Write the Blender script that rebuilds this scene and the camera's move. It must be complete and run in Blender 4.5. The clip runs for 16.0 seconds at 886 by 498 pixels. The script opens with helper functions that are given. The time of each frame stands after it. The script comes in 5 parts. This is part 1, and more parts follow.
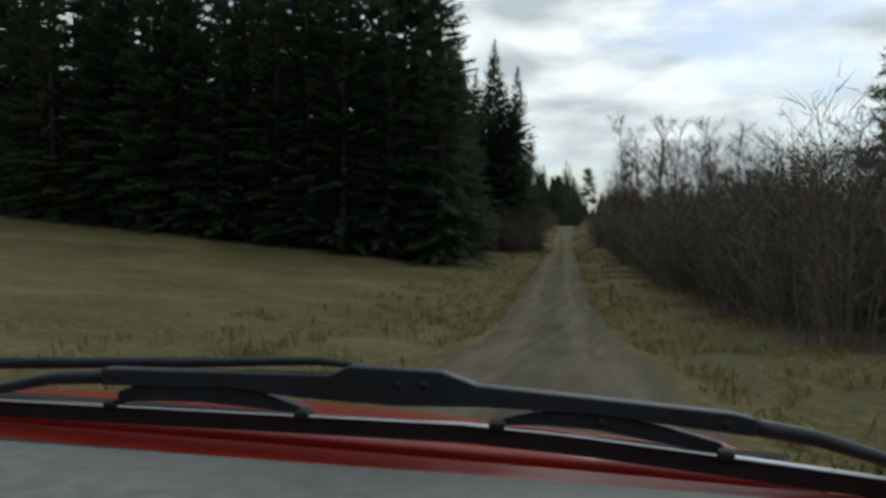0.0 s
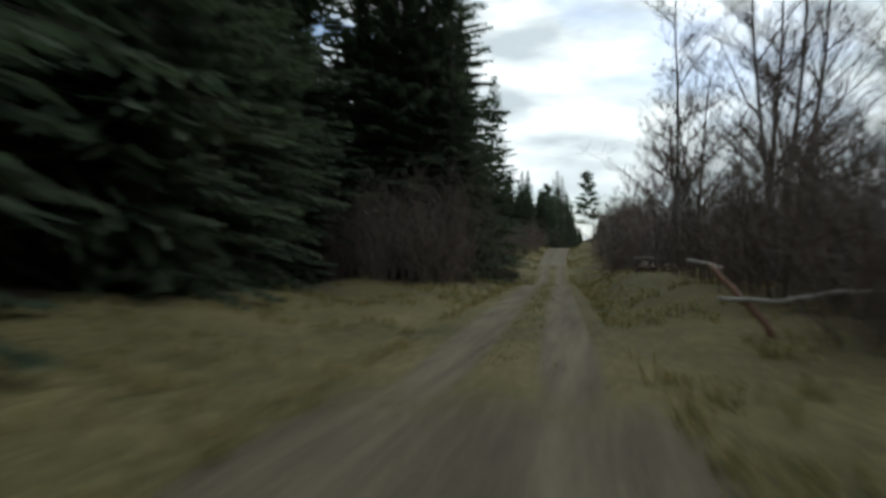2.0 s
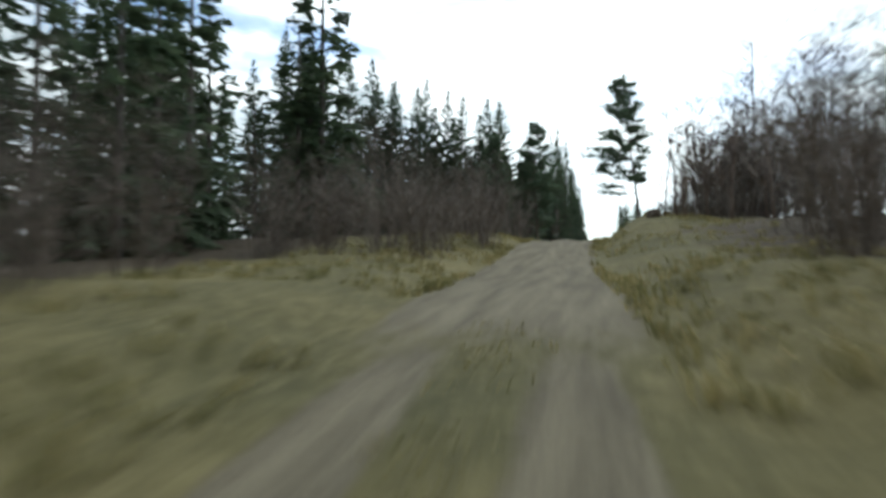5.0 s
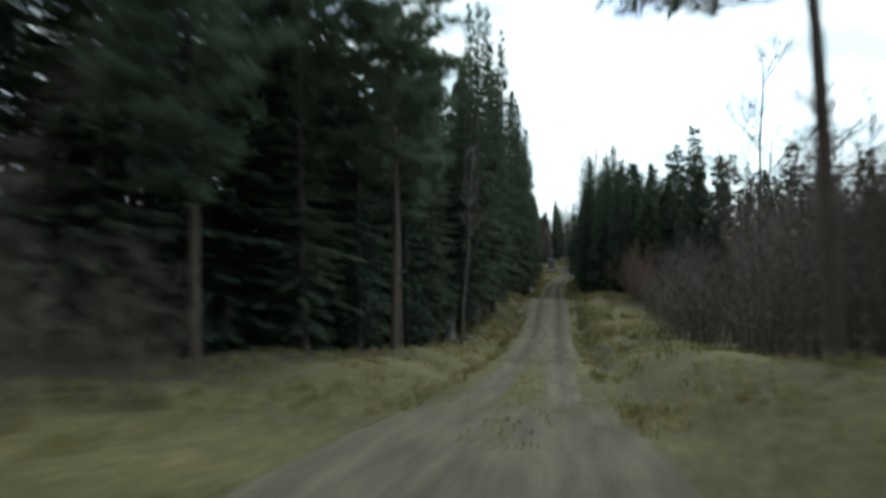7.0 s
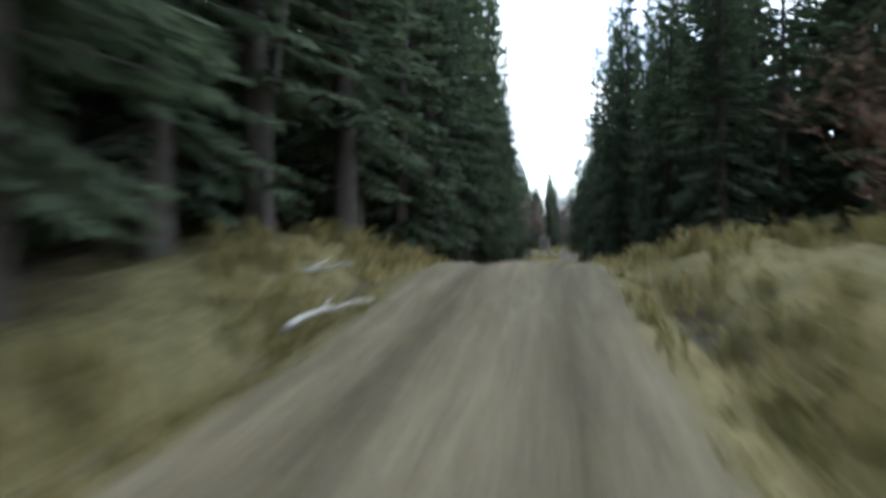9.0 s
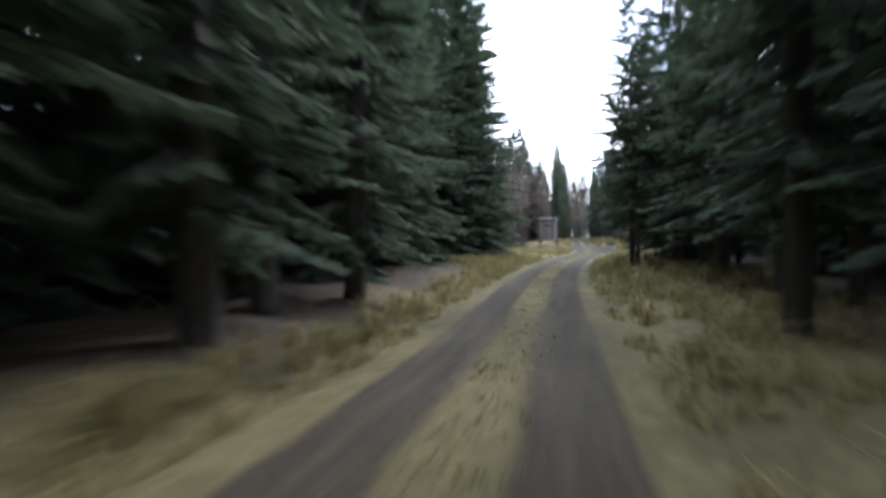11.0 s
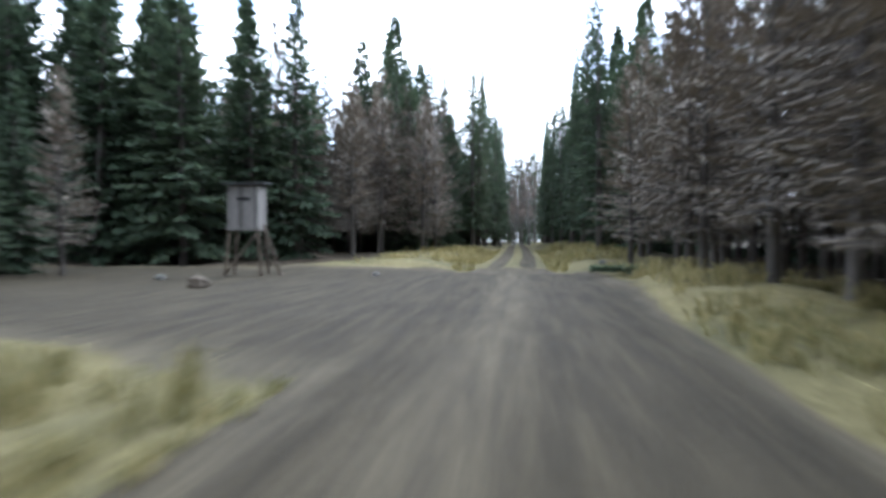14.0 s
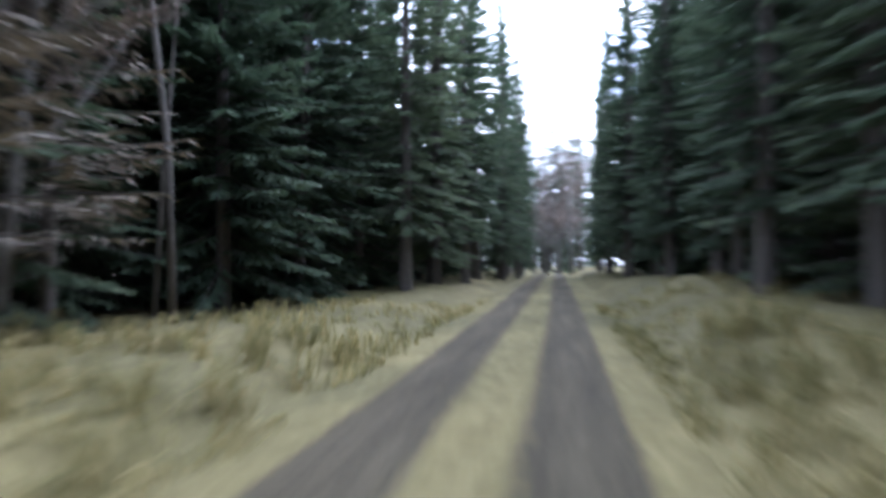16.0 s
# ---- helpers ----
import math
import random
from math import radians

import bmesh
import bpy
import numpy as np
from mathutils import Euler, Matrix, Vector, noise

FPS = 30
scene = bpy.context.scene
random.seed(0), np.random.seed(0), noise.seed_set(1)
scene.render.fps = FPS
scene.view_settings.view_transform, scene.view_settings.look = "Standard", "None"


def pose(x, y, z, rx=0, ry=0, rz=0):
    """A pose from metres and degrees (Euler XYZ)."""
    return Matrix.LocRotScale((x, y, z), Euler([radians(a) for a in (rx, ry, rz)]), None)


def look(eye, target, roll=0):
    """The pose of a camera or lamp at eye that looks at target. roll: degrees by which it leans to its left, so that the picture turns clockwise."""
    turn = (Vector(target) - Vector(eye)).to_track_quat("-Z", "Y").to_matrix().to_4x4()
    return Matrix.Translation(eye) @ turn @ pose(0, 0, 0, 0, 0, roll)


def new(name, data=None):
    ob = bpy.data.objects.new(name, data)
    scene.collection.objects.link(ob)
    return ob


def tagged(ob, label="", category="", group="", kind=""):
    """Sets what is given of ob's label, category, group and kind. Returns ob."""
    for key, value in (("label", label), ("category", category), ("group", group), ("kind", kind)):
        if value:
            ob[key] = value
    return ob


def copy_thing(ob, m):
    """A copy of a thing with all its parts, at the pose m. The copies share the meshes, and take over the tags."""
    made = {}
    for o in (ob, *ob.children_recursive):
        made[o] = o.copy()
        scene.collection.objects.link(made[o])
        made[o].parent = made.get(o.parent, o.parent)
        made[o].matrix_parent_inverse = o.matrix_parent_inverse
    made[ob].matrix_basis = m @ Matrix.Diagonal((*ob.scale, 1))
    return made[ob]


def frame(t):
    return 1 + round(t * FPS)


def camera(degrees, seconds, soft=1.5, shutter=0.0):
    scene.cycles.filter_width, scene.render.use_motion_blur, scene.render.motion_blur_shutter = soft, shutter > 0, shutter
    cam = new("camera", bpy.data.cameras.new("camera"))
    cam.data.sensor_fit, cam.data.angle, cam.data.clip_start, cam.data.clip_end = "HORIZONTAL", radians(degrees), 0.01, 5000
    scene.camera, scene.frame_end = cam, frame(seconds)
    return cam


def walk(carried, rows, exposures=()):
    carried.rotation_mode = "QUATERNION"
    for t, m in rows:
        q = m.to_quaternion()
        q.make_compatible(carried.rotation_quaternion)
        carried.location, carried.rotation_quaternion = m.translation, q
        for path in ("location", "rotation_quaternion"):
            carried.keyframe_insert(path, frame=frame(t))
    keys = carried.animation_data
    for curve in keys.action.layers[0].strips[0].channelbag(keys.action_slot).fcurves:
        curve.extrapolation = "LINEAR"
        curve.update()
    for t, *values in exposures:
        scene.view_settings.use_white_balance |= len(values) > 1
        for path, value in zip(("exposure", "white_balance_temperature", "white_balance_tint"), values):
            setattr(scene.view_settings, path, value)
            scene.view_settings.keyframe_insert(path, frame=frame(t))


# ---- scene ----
# Camera: a dash-high viewpoint driven along a forest track.
cam = camera(66.0, 16.0, soft=3.3, shutter=0.5)

PATH = (
    (0, 9.31, 0.00, 3.09, -1.82, 0, 14.28),
    (0.0667, 9.31, 0.02, 3.09, -1.82, 0, 14.28),
    (0.2, 9.06, 3.50, 3.01, -2.81, 0, 14.01),
    (0.4, 8.74, 8.20, 2.69, -3.99, 0, 13.36),
    (0.6, 8.41, 12.90, 2.20, -4.35, 0, 12.34),
    (0.8, 8.08, 17.60, 1.81, -4.31, 0, 13.45),
    (1, 7.77, 22.00, 1.52, -2.92, 0, 14.97),
    (1.2, 7.46, 26.40, 1.37, -1.35, 0, 14.83),
    (1.4, 7.15, 30.80, 1.30, -0.19, 0, 13.87),
    (1.6, 6.85, 35.20, 1.30, 1.80, 0, 13.87),
    (1.8, 6.54, 39.60, 1.30, 3.08, 0, 14.01),
    (2, 6.23, 44.00, 1.30, 1.08, 0, 13.64),
    (2.2, 5.92, 48.40, 1.32, 1.69, 0, 13.13),
    (2.4, 5.61, 52.80, 1.35, 1.16, 0, 12.85),
    (2.6, 5.31, 57.20, 1.38, 2.01, 0, 12.94),
    (2.8, 5.00, 61.60, 1.40, 3.45, 0, 12.43),
    (3, 4.69, 66.00, 1.40, 3.38, 0, 13.08),
    (3.4, 4.07, 74.80, 1.39, 4.51, 0, 13.64),
    (3.7, 3.61, 81.40, 1.33, 2.31, 0, 12.80),
    (4.4, 2.53, 96.80, 0.47, 1.50, 0, 13.30),
    (5.1, 1.46, 112.20, 1.71, 2.50, 0, 13.80),
    (5.8, 0.38, 127.60, 2.83, 4.30, 0, 13.87),
    (6, 0.10, 132.00, 3.22, 5.00, 0, 11.33),
    (6.2, 0.00, 136.40, 3.75, 6.50, 0, 9.82),
    (6.4, 0.00, 140.80, 4.26, 6.00, 0, 9.27),
    (6.6, 0.00, 145.20, 4.61, 4.80, 0, 9.59),
    (6.8, 0.00, 149.60, 4.62, 0.60, 0, 9.68),
    (7, 0.00, 154.00, 4.30, -0.90, 0, 9.45),
    (7.2, 0.00, 158.40, 3.83, -3.30, 0, 8.99),
    (7.4, 0.00, 162.80, 3.21, -4.90, 0, 9.45),
    (7.6, 0.00, 167.20, 2.59, -6.00, 0, 10.60),
    (7.8, 0.00, 171.60, 2.04, -8.40, 0, 10.37),
    (8, 0.00, 176.00, 1.51, -9.80, 0, 10.19),
    (8.2, 0.00, 180.40, 1.01, -8.90, 0, 9.13),
    (8.4, 0.00, 184.80, 0.54, -5.20, 0, 9.45),
    (8.6, 0.00, 189.20, 0.20, -3.60, 0, 10.92),
    (8.8, 0.00, 193.60, -0.11, -3.70, 0, 10.56),
    (9, 0.00, 198.00, -0.33, -1.00, 0, 8.99),
    (9.2, 0.00, 202.40, -0.15, 2.00, 0, 9.50),
    (9.9, 0.00, 217.80, -0.12, 1.00, 0, 9.50),
    (10.6, 0.00, 233.20, -1.73, 0.50, 0, 9.80),
    (11.3, 0.00, 248.60, -2.30, -1.95, 0, 9.54),
    (11.5, 0.00, 253.00, -2.39, -1.71, 0, 9.75),
    (11.7, 0.01, 257.40, -2.40, -1.23, 0, 10.41),
    (11.9, 0.05, 261.80, -2.40, -1.47, 0, 7.83),
    (12.1, 0.15, 266.20, -2.40, -1.38, 0, 5.88),
    (12.3, 0.32, 270.60, -2.40, -0.52, 0, 4.96),
    (12.5, 0.54, 275.00, -2.40, -0.19, 0, 5.24),
    (12.7, 0.86, 279.40, -2.40, -0.52, 0, 4.51),
    (12.9, 1.23, 283.80, -2.40, -0.05, 0, 2.52),
    (13, 1.44, 286.00, -2.40, -0.05, 0, 1.81),
    (13.2, 1.94, 290.40, -2.40, 0.28, 0, 3.36),
    (13.3, 2.20, 292.60, -2.40, 0.33, 0, 4.14),
    (13.5, 2.67, 297.00, -2.40, 0.14, 0, 5.07),
    (13.6, 2.87, 299.20, -2.40, -1.23, 0, 5.04),
    (13.7, 3.06, 301.40, -2.40, -2.42, 0, 5.23),
    (13.8, 3.22, 303.60, -2.39, -1.71, 0, 5.61),
    (14, 3.44, 308.00, -2.38, -0.62, 0, 6.05),
    (14.2, 3.60, 312.40, -2.36, -3.13, 0, 6.75),
    (14.5, 3.82, 319.00, -2.35, -1.85, 0, 8.12),
    (14.7, 3.89, 323.40, -2.33, -0.52, 0, 9.72),
    (14.9, 3.90, 327.80, -2.32, 1.61, 0, 10.91),
    (15, 3.90, 330.00, -2.31, 1.57, 0, 11.36),
    (15.2, 3.90, 334.40, -2.30, 1.28, 0, 11.27),
    (15.3, 3.90, 336.60, -2.28, 1.38, 0, 10.26),
    (15.5, 3.93, 341.00, -2.23, -0.52, 0, 7.49),
    (15.7, 4.02, 345.40, -2.18, -1.00, 0, 4.80),
    (15.8, 4.08, 347.60, -2.15, -0.05, 0, 5.06),
    (15.9, 4.13, 349.80, -2.13, 0.66, 0, 6.45),
    (16, 4.18, 352.00, -2.10, 1.38, 0, 9.40),
)
walk(cam, [(t, pose(x, y, z, 90 + pitch, roll, yaw)) for t, x, y, z, pitch, roll, yaw in PATH],
     exposures=((0, -1.8, 6200, 6), (1.5, -1.45, 6150, 6), (2.5, -1.5, 6150, 6), (3.0, -1.0, 6150, 7), (3.5, -1.05, 6150, 7), (6, -0.35, 5800, 3), (6.5, -0.25, 5750, 3), (7, -0.85, 5750, 1), (7.5, -0.9, 5700, 2), (8, -0.5, 5950, 7), (8.5, -0.15, 5700, 6), (9, 0.15, 5650, 8),
                (11.3, 1.05, 5550, 22), (11.6, 1.55, 5450, 26), (12, 2.1, 5400, 27), (12.5, 1.6, 5400, 22), (13, 1.3, 5400, 21), (13.5, 1.08, 5450, 17), (14, 0.82, 5500, 13), (14.5, 0.88, 5600, 10), (15, 0.95, 5350, 13), (15.5, 0.95, 5300, 17), (16, 1.3, 5200, 19)))

# ---- world and sun ----
SUN_ELEV, SUN_AZ = 42.0, 20.0      # degrees; azimuth to the right of the road's direction
SUN_WAY = Vector((math.sin(radians(SUN_AZ)) * math.cos(radians(SUN_ELEV)),
                  math.cos(radians(SUN_AZ)) * math.cos(radians(SUN_ELEV)), math.sin(radians(SUN_ELEV))))
world = bpy.data.worlds.new("overcast_sky")
scene.world = world
world.use_nodes = True
wn, wl = world.node_tree.nodes, world.node_tree.links
wn.clear()
w_out = wn.new("ShaderNodeOutputWorld")
w_bg = wn.new("ShaderNodeBackground")
sky = wn.new("ShaderNodeTexSky")
sky.sky_type, sky.sun_disc = "NISHITA", False
sky.sun_elevation, sky.sun_rotation = radians(SUN_ELEV), radians(SUN_AZ)
sky_dim = wn.new("ShaderNodeVectorMath")
sky_dim.operation = "SCALE"
sky_dim.inputs["Scale"].default_value = 0.11
coord = wn.new("ShaderNodeTexCoord")
squash = wn.new("ShaderNodeMapping")
squash.inputs["Scale"].default_value = (1.0, 1.0, 3.2)
cover = wn.new("ShaderNodeTexNoise")
cover.inputs["Scale"].default_value = 3.1
cover.inputs["Detail"].default_value = 7.0
cover.inputs["Roughness"].default_value = 0.55
cover_ramp = wn.new("ShaderNodeValToRGB")
cover_ramp.color_ramp.elements[0].position, cover_ramp.color_ramp.elements[1].position = 0.36, 0.5
shade = wn.new("ShaderNodeTexNoise")
shade.inputs["Scale"].default_value = 5.2
shade.inputs["Detail"].default_value = 6.0
shade_ramp = wn.new("ShaderNodeValToRGB")
shade_ramp.color_ramp.elements[0].position, shade_ramp.color_ramp.elements[0].color = 0.38, (0.60, 0.66, 0.68, 1)
shade_ramp.color_ramp.elements[1].position, shade_ramp.color_ramp.elements[1].color = 0.58, (1.15, 1.18, 1.16, 1)
mix = wn.new("ShaderNodeMix")
mix.data_type = "RGBA"
wl.new(coord.outputs["Generated"], squash.inputs["Vector"])
wl.new(squash.outputs["Vector"], cover.inputs["Vector"])
wl.new(squash.outputs["Vector"], shade.inputs["Vector"])
wl.new(cover.outputs["Fac"], cover_ramp.inputs["Fac"])
wl.new(shade.outputs["Fac"], shade_ramp.inputs["Fac"])
wl.new(sky.outputs["Color"], sky_dim.inputs[0])
wl.new(cover_ramp.outputs["Color"], mix.inputs["Factor"])
wl.new(sky_dim.outputs["Vector"], mix.inputs["A"])
wl.new(shade_ramp.outputs["Color"], mix.inputs["B"])
# cloud cover glows towards the veiled sun
sun_dot = wn.new("ShaderNodeVectorMath")
sun_dot.operation = "DOT_PRODUCT"
sun_dot.inputs[1].default_value = tuple(SUN_WAY)
wl.new(coord.outputs["Generated"], sun_dot.inputs[0])
glow = wn.new("ShaderNodeMapRange")
glow.interpolation_type = "SMOOTHSTEP"
glow.inputs["From Min"].default_value, glow.inputs["From Max"].default_value = -0.1, 1.0
glow.inputs["To Min"].default_value, glow.inputs["To Max"].default_value = 1.05, 3.2
wl.new(sun_dot.outputs["Value"], glow.inputs["Value"])
lit = wn.new("ShaderNodeVectorMath")
lit.operation = "SCALE"
wl.new(mix.outputs["Result"], lit.inputs[0])
wl.new(glow.outputs["Result"], lit.inputs["Scale"])
wl.new(lit.outputs["Vector"], w_bg.inputs["Color"])
w_bg.inputs["Strength"].default_value = 1.0
wl.new(w_bg.outputs["Background"], w_out.inputs["Surface"])

sun = new("sun", bpy.data.lights.new("sun", "SUN"))
sun.data.energy, sun.data.angle, sun.data.color = 1.0, radians(12), (1.0, 0.95, 0.86)
sun.matrix_world = look(SUN_WAY * 200, (0, 0, 0))


# ---- materials ----
def ramp_stops(node, stops):
    els = node.color_ramp.elements
    while len(els) < len(stops):
        els.new(0.5)
    for el, (p, c) in zip(els, stops):
        el.position, el.color = p, (*c, 1)


def grainy(name, stops, scale=3.0, fine=40.0, rough=0.85, bump=0.3, metal=0.0, island=0.0, per_object=0.0, trans=0.0, stretch=None):
    """A two-scale noise material: large patches choose the colour, fine grain shifts it and gives relief."""
    m = bpy.data.materials.new(name)
    m.use_nodes = True
    n, l = m.node_tree.nodes, m.node_tree.links
    bsdf = n["Principled BSDF"]
    tc = n.new("ShaderNodeTexCoord")
    vec = tc.outputs["Object"]
    if stretch:
        mp = n.new("ShaderNodeMapping")
        mp.inputs["Scale"].default_value = stretch
        l.new(vec, mp.inputs["Vector"])
        vec = mp.outputs["Vector"]
    big, small = n.new("ShaderNodeTexNoise"), n.new("ShaderNodeTexNoise")
    big.inputs["Scale"].default_value, big.inputs["Detail"].default_value = scale, 4
    small.inputs["Scale"].default_value, small.inputs["Detail"].default_value = fine, 5
    l.new(vec, big.inputs["Vector"])
    l.new(vec, small.inputs["Vector"])
    add = n.new("ShaderNodeMath")
    add.operation = "MULTIPLY_ADD"
    add.inputs[1].default_value = 0.45
    l.new(small.outputs["Fac"], add.inputs[0])
    half = n.new("ShaderNodeMath")
    half.operation = "MULTIPLY"
    half.inputs[1].default_value = 0.55
    l.new(big.outputs["Fac"], half.inputs[0])
    l.new(half.outputs[0], add.inputs[2])
    fac = add.outputs[0]
    for amount, kind in ((island, "ShaderNodeNewGeometry"), (per_object, "ShaderNodeObjectInfo")):
        if amount:
            src = n.new(kind)
            sh = n.new("ShaderNodeMath")
            sh.operation = "MULTIPLY_ADD"
            sh.inputs[1].default_value = amount
            l.new(src.outputs["Random Per Island" if island and kind == "ShaderNodeNewGeometry" else "Random"], sh.inputs[0])
            off = n.new("ShaderNodeMath")
            off.operation = "SUBTRACT"
            off.inputs[1].default_value = amount * 0.5
            l.new(fac, off.inputs[0])
            l.new(off.outputs[0], sh.inputs[2])
            fac = sh.outputs[0]
    ramp = n.new("ShaderNodeValToRGB")
    ramp_stops(ramp, stops)
    l.new(fac, ramp.inputs["Fac"])
    l.new(ramp.outputs["Color"], bsdf.inputs["Base Color"])
    bsdf.inputs["Roughness"].default_value = rough
    bsdf.inputs["Metallic"].default_value = metal
    if bump:
        b = n.new("ShaderNodeBump")
        b.inputs["Strength"].default_value = bump
        b.inputs["Distance"].default_value = 0.02
        l.new(small.outputs["Fac"], b.inputs["Height"])
        l.new(b.outputs["Normal"], bsdf.inputs["Normal"])
    if trans:
        out = n["Material Output"]
        tr, mx = n.new("ShaderNodeBsdfTranslucent"), n.new("ShaderNodeMixShader")
        mx.inputs["Fac"].default_value = trans
        l.new(ramp.outputs["Color"], tr.inputs["Color"])
        l.new(bsdf.outputs["BSDF"], mx.inputs[1])
        l.new(tr.outputs["BSDF"], mx.inputs[2])
        l.new(mx.outputs["Shader"], out.inputs["Surface"])
    return m


M_NEEDLE = grainy("spruce_needles", [(0.3, (0.05, 0.078, 0.046)), (0.5, (0.08, 0.113, 0.065)), (0.72, (0.118, 0.148, 0.082))],
                  scale=0.5, fine=14, rough=0.85, bump=0, island=0.22, per_object=0.25, trans=0.45)
M_PINE = grainy("pine_needles", [(0.3, (0.07, 0.105, 0.07)), (0.5, (0.115, 0.16, 0.1)), (0.72, (0.17, 0.21, 0.125))],
                scale=0.6, fine=14, rough=0.8, bump=0, island=0.3, trans=0.4)
M_LARCH = grainy("larch_twigs", [(0.3, (0.165, 0.142, 0.112)), (0.5, (0.25, 0.212, 0.168)), (0.72, (0.345, 0.292, 0.232))],
                 scale=0.6, fine=14, rough=0.85, bump=0, island=0.4, per_object=0.1)
M_BARK = grainy("conifer_bark", [(0.3, (0.045, 0.038, 0.032)), (0.5, (0.09, 0.077, 0.066)), (0.7, (0.15, 0.132, 0.115))],
                scale=2.5, fine=22, bump=0.8, stretch=(1, 1, 0.25), per_object=0.1)
M_PINE_BARK = grainy("pine_bark", [(0.3, (0.06, 0.046, 0.037)), (0.5, (0.12, 0.093, 0.074)), (0.7, (0.2, 0.155, 0.122))],
                     scale=1.2, fine=18, bump=0.8, stretch=(1, 1, 0.3))
M_BIRCH = grainy("grey_birch_bark", [(0.3, (0.07, 0.063, 0.056)), (0.5, (0.14, 0.127, 0.115)), (0.68, (0.27, 0.255, 0.235))],
                 scale=2.0, fine=9, bump=0.4, stretch=(1, 1, 0.6), per_object=0.2)
M_PALEBARK = grainy("pale_stripped_wood", [(0.3, (0.24, 0.225, 0.2)), (0.5, (0.40, 0.38, 0.35)), (0.7, (0.58, 0.56, 0.52))],
                    scale=4, fine=30, bump=0.4)
M_TWIG = grainy("twigs", [(0.3, (0.10, 0.075, 0.06)), (0.5, (0.17, 0.125, 0.1)), (0.72, (0.26, 0.19, 0.15))],
                scale=0.8, fine=10, bump=0, island=0.3, per_object=0.15)
M_SHRUB = grainy("shrub_twigs", [(0.3, (0.095, 0.078, 0.064)), (0.5, (0.16, 0.13, 0.107)), (0.72, (0.24, 0.192, 0.156))],
                 scale=0.5, fine=8, bump=0, island=0.35, per_object=0.2)
M_REDSHRUB = grainy("reddish_twigs", [(0.3, (0.15, 0.085, 0.06)), (0.5, (0.26, 0.15, 0.105)), (0.72, (0.36, 0.22, 0.16))],
                    scale=0.5, fine=8, bump=0, island=0.35)
M_GRASS = grainy("dry_grass", [(0.25, (0.12, 0.122, 0.045)), (0.42, (0.2, 0.178, 0.068)), (0.56, (0.32, 0.268, 0.115)), (0.78, (0.47, 0.395, 0.2))],
                 scale=0.16, fine=1.2, rough=0.9, bump=0, island=0.35, trans=0.5)
M_WOOD = grainy("weathered_boards", [(0.3, (0.12, 0.11, 0.1)), (0.5, (0.2, 0.185, 0.17)), (0.7, (0.29, 0.27, 0.25))],
                scale=1.5, fine=26, bump=0.5, stretch=(1, 1, 0.2), per_object=0.35)
M_FELT = grainy("roofing_felt", [(0.3, (0.03, 0.032, 0.034)), (0.5, (0.06, 0.062, 0.064)), (0.7, (0.1, 0.1, 0.1))], scale=2, fine=60, bump=0.5)
M_STONE = grainy("mossy_stone", [(0.3, (0.06, 0.065, 0.05)), (0.5, (0.14, 0.135, 0.12)), (0.7, (0.27, 0.26, 0.24))], scale=1.6, fine=20, bump=0.7)
# mossy stone with the boulder's shade put into its near-black colour
M_SHADED_MOSS = grainy("shaded_moss", [(0.3, (0.018, 0.02, 0.012)), (0.5, (0.036, 0.038, 0.022)), (0.7, (0.07, 0.07, 0.045))], scale=2.2, fine=24, bump=0.8)
M_ROT = grainy("rotten_wood", [(0.3, (0.05, 0.038, 0.028)), (0.5, (0.11, 0.085, 0.06)), (0.7, (0.2, 0.16, 0.115))], scale=2.5, fine=26, bump=0.8)
# near-black that stands for the shade inside the hides' window slots
M_SLOT_SHADE = grainy("slot_shade", [(0.3, (0.012, 0.012, 0.012)), (0.7, (0.03, 0.03, 0.03))], bump=0)


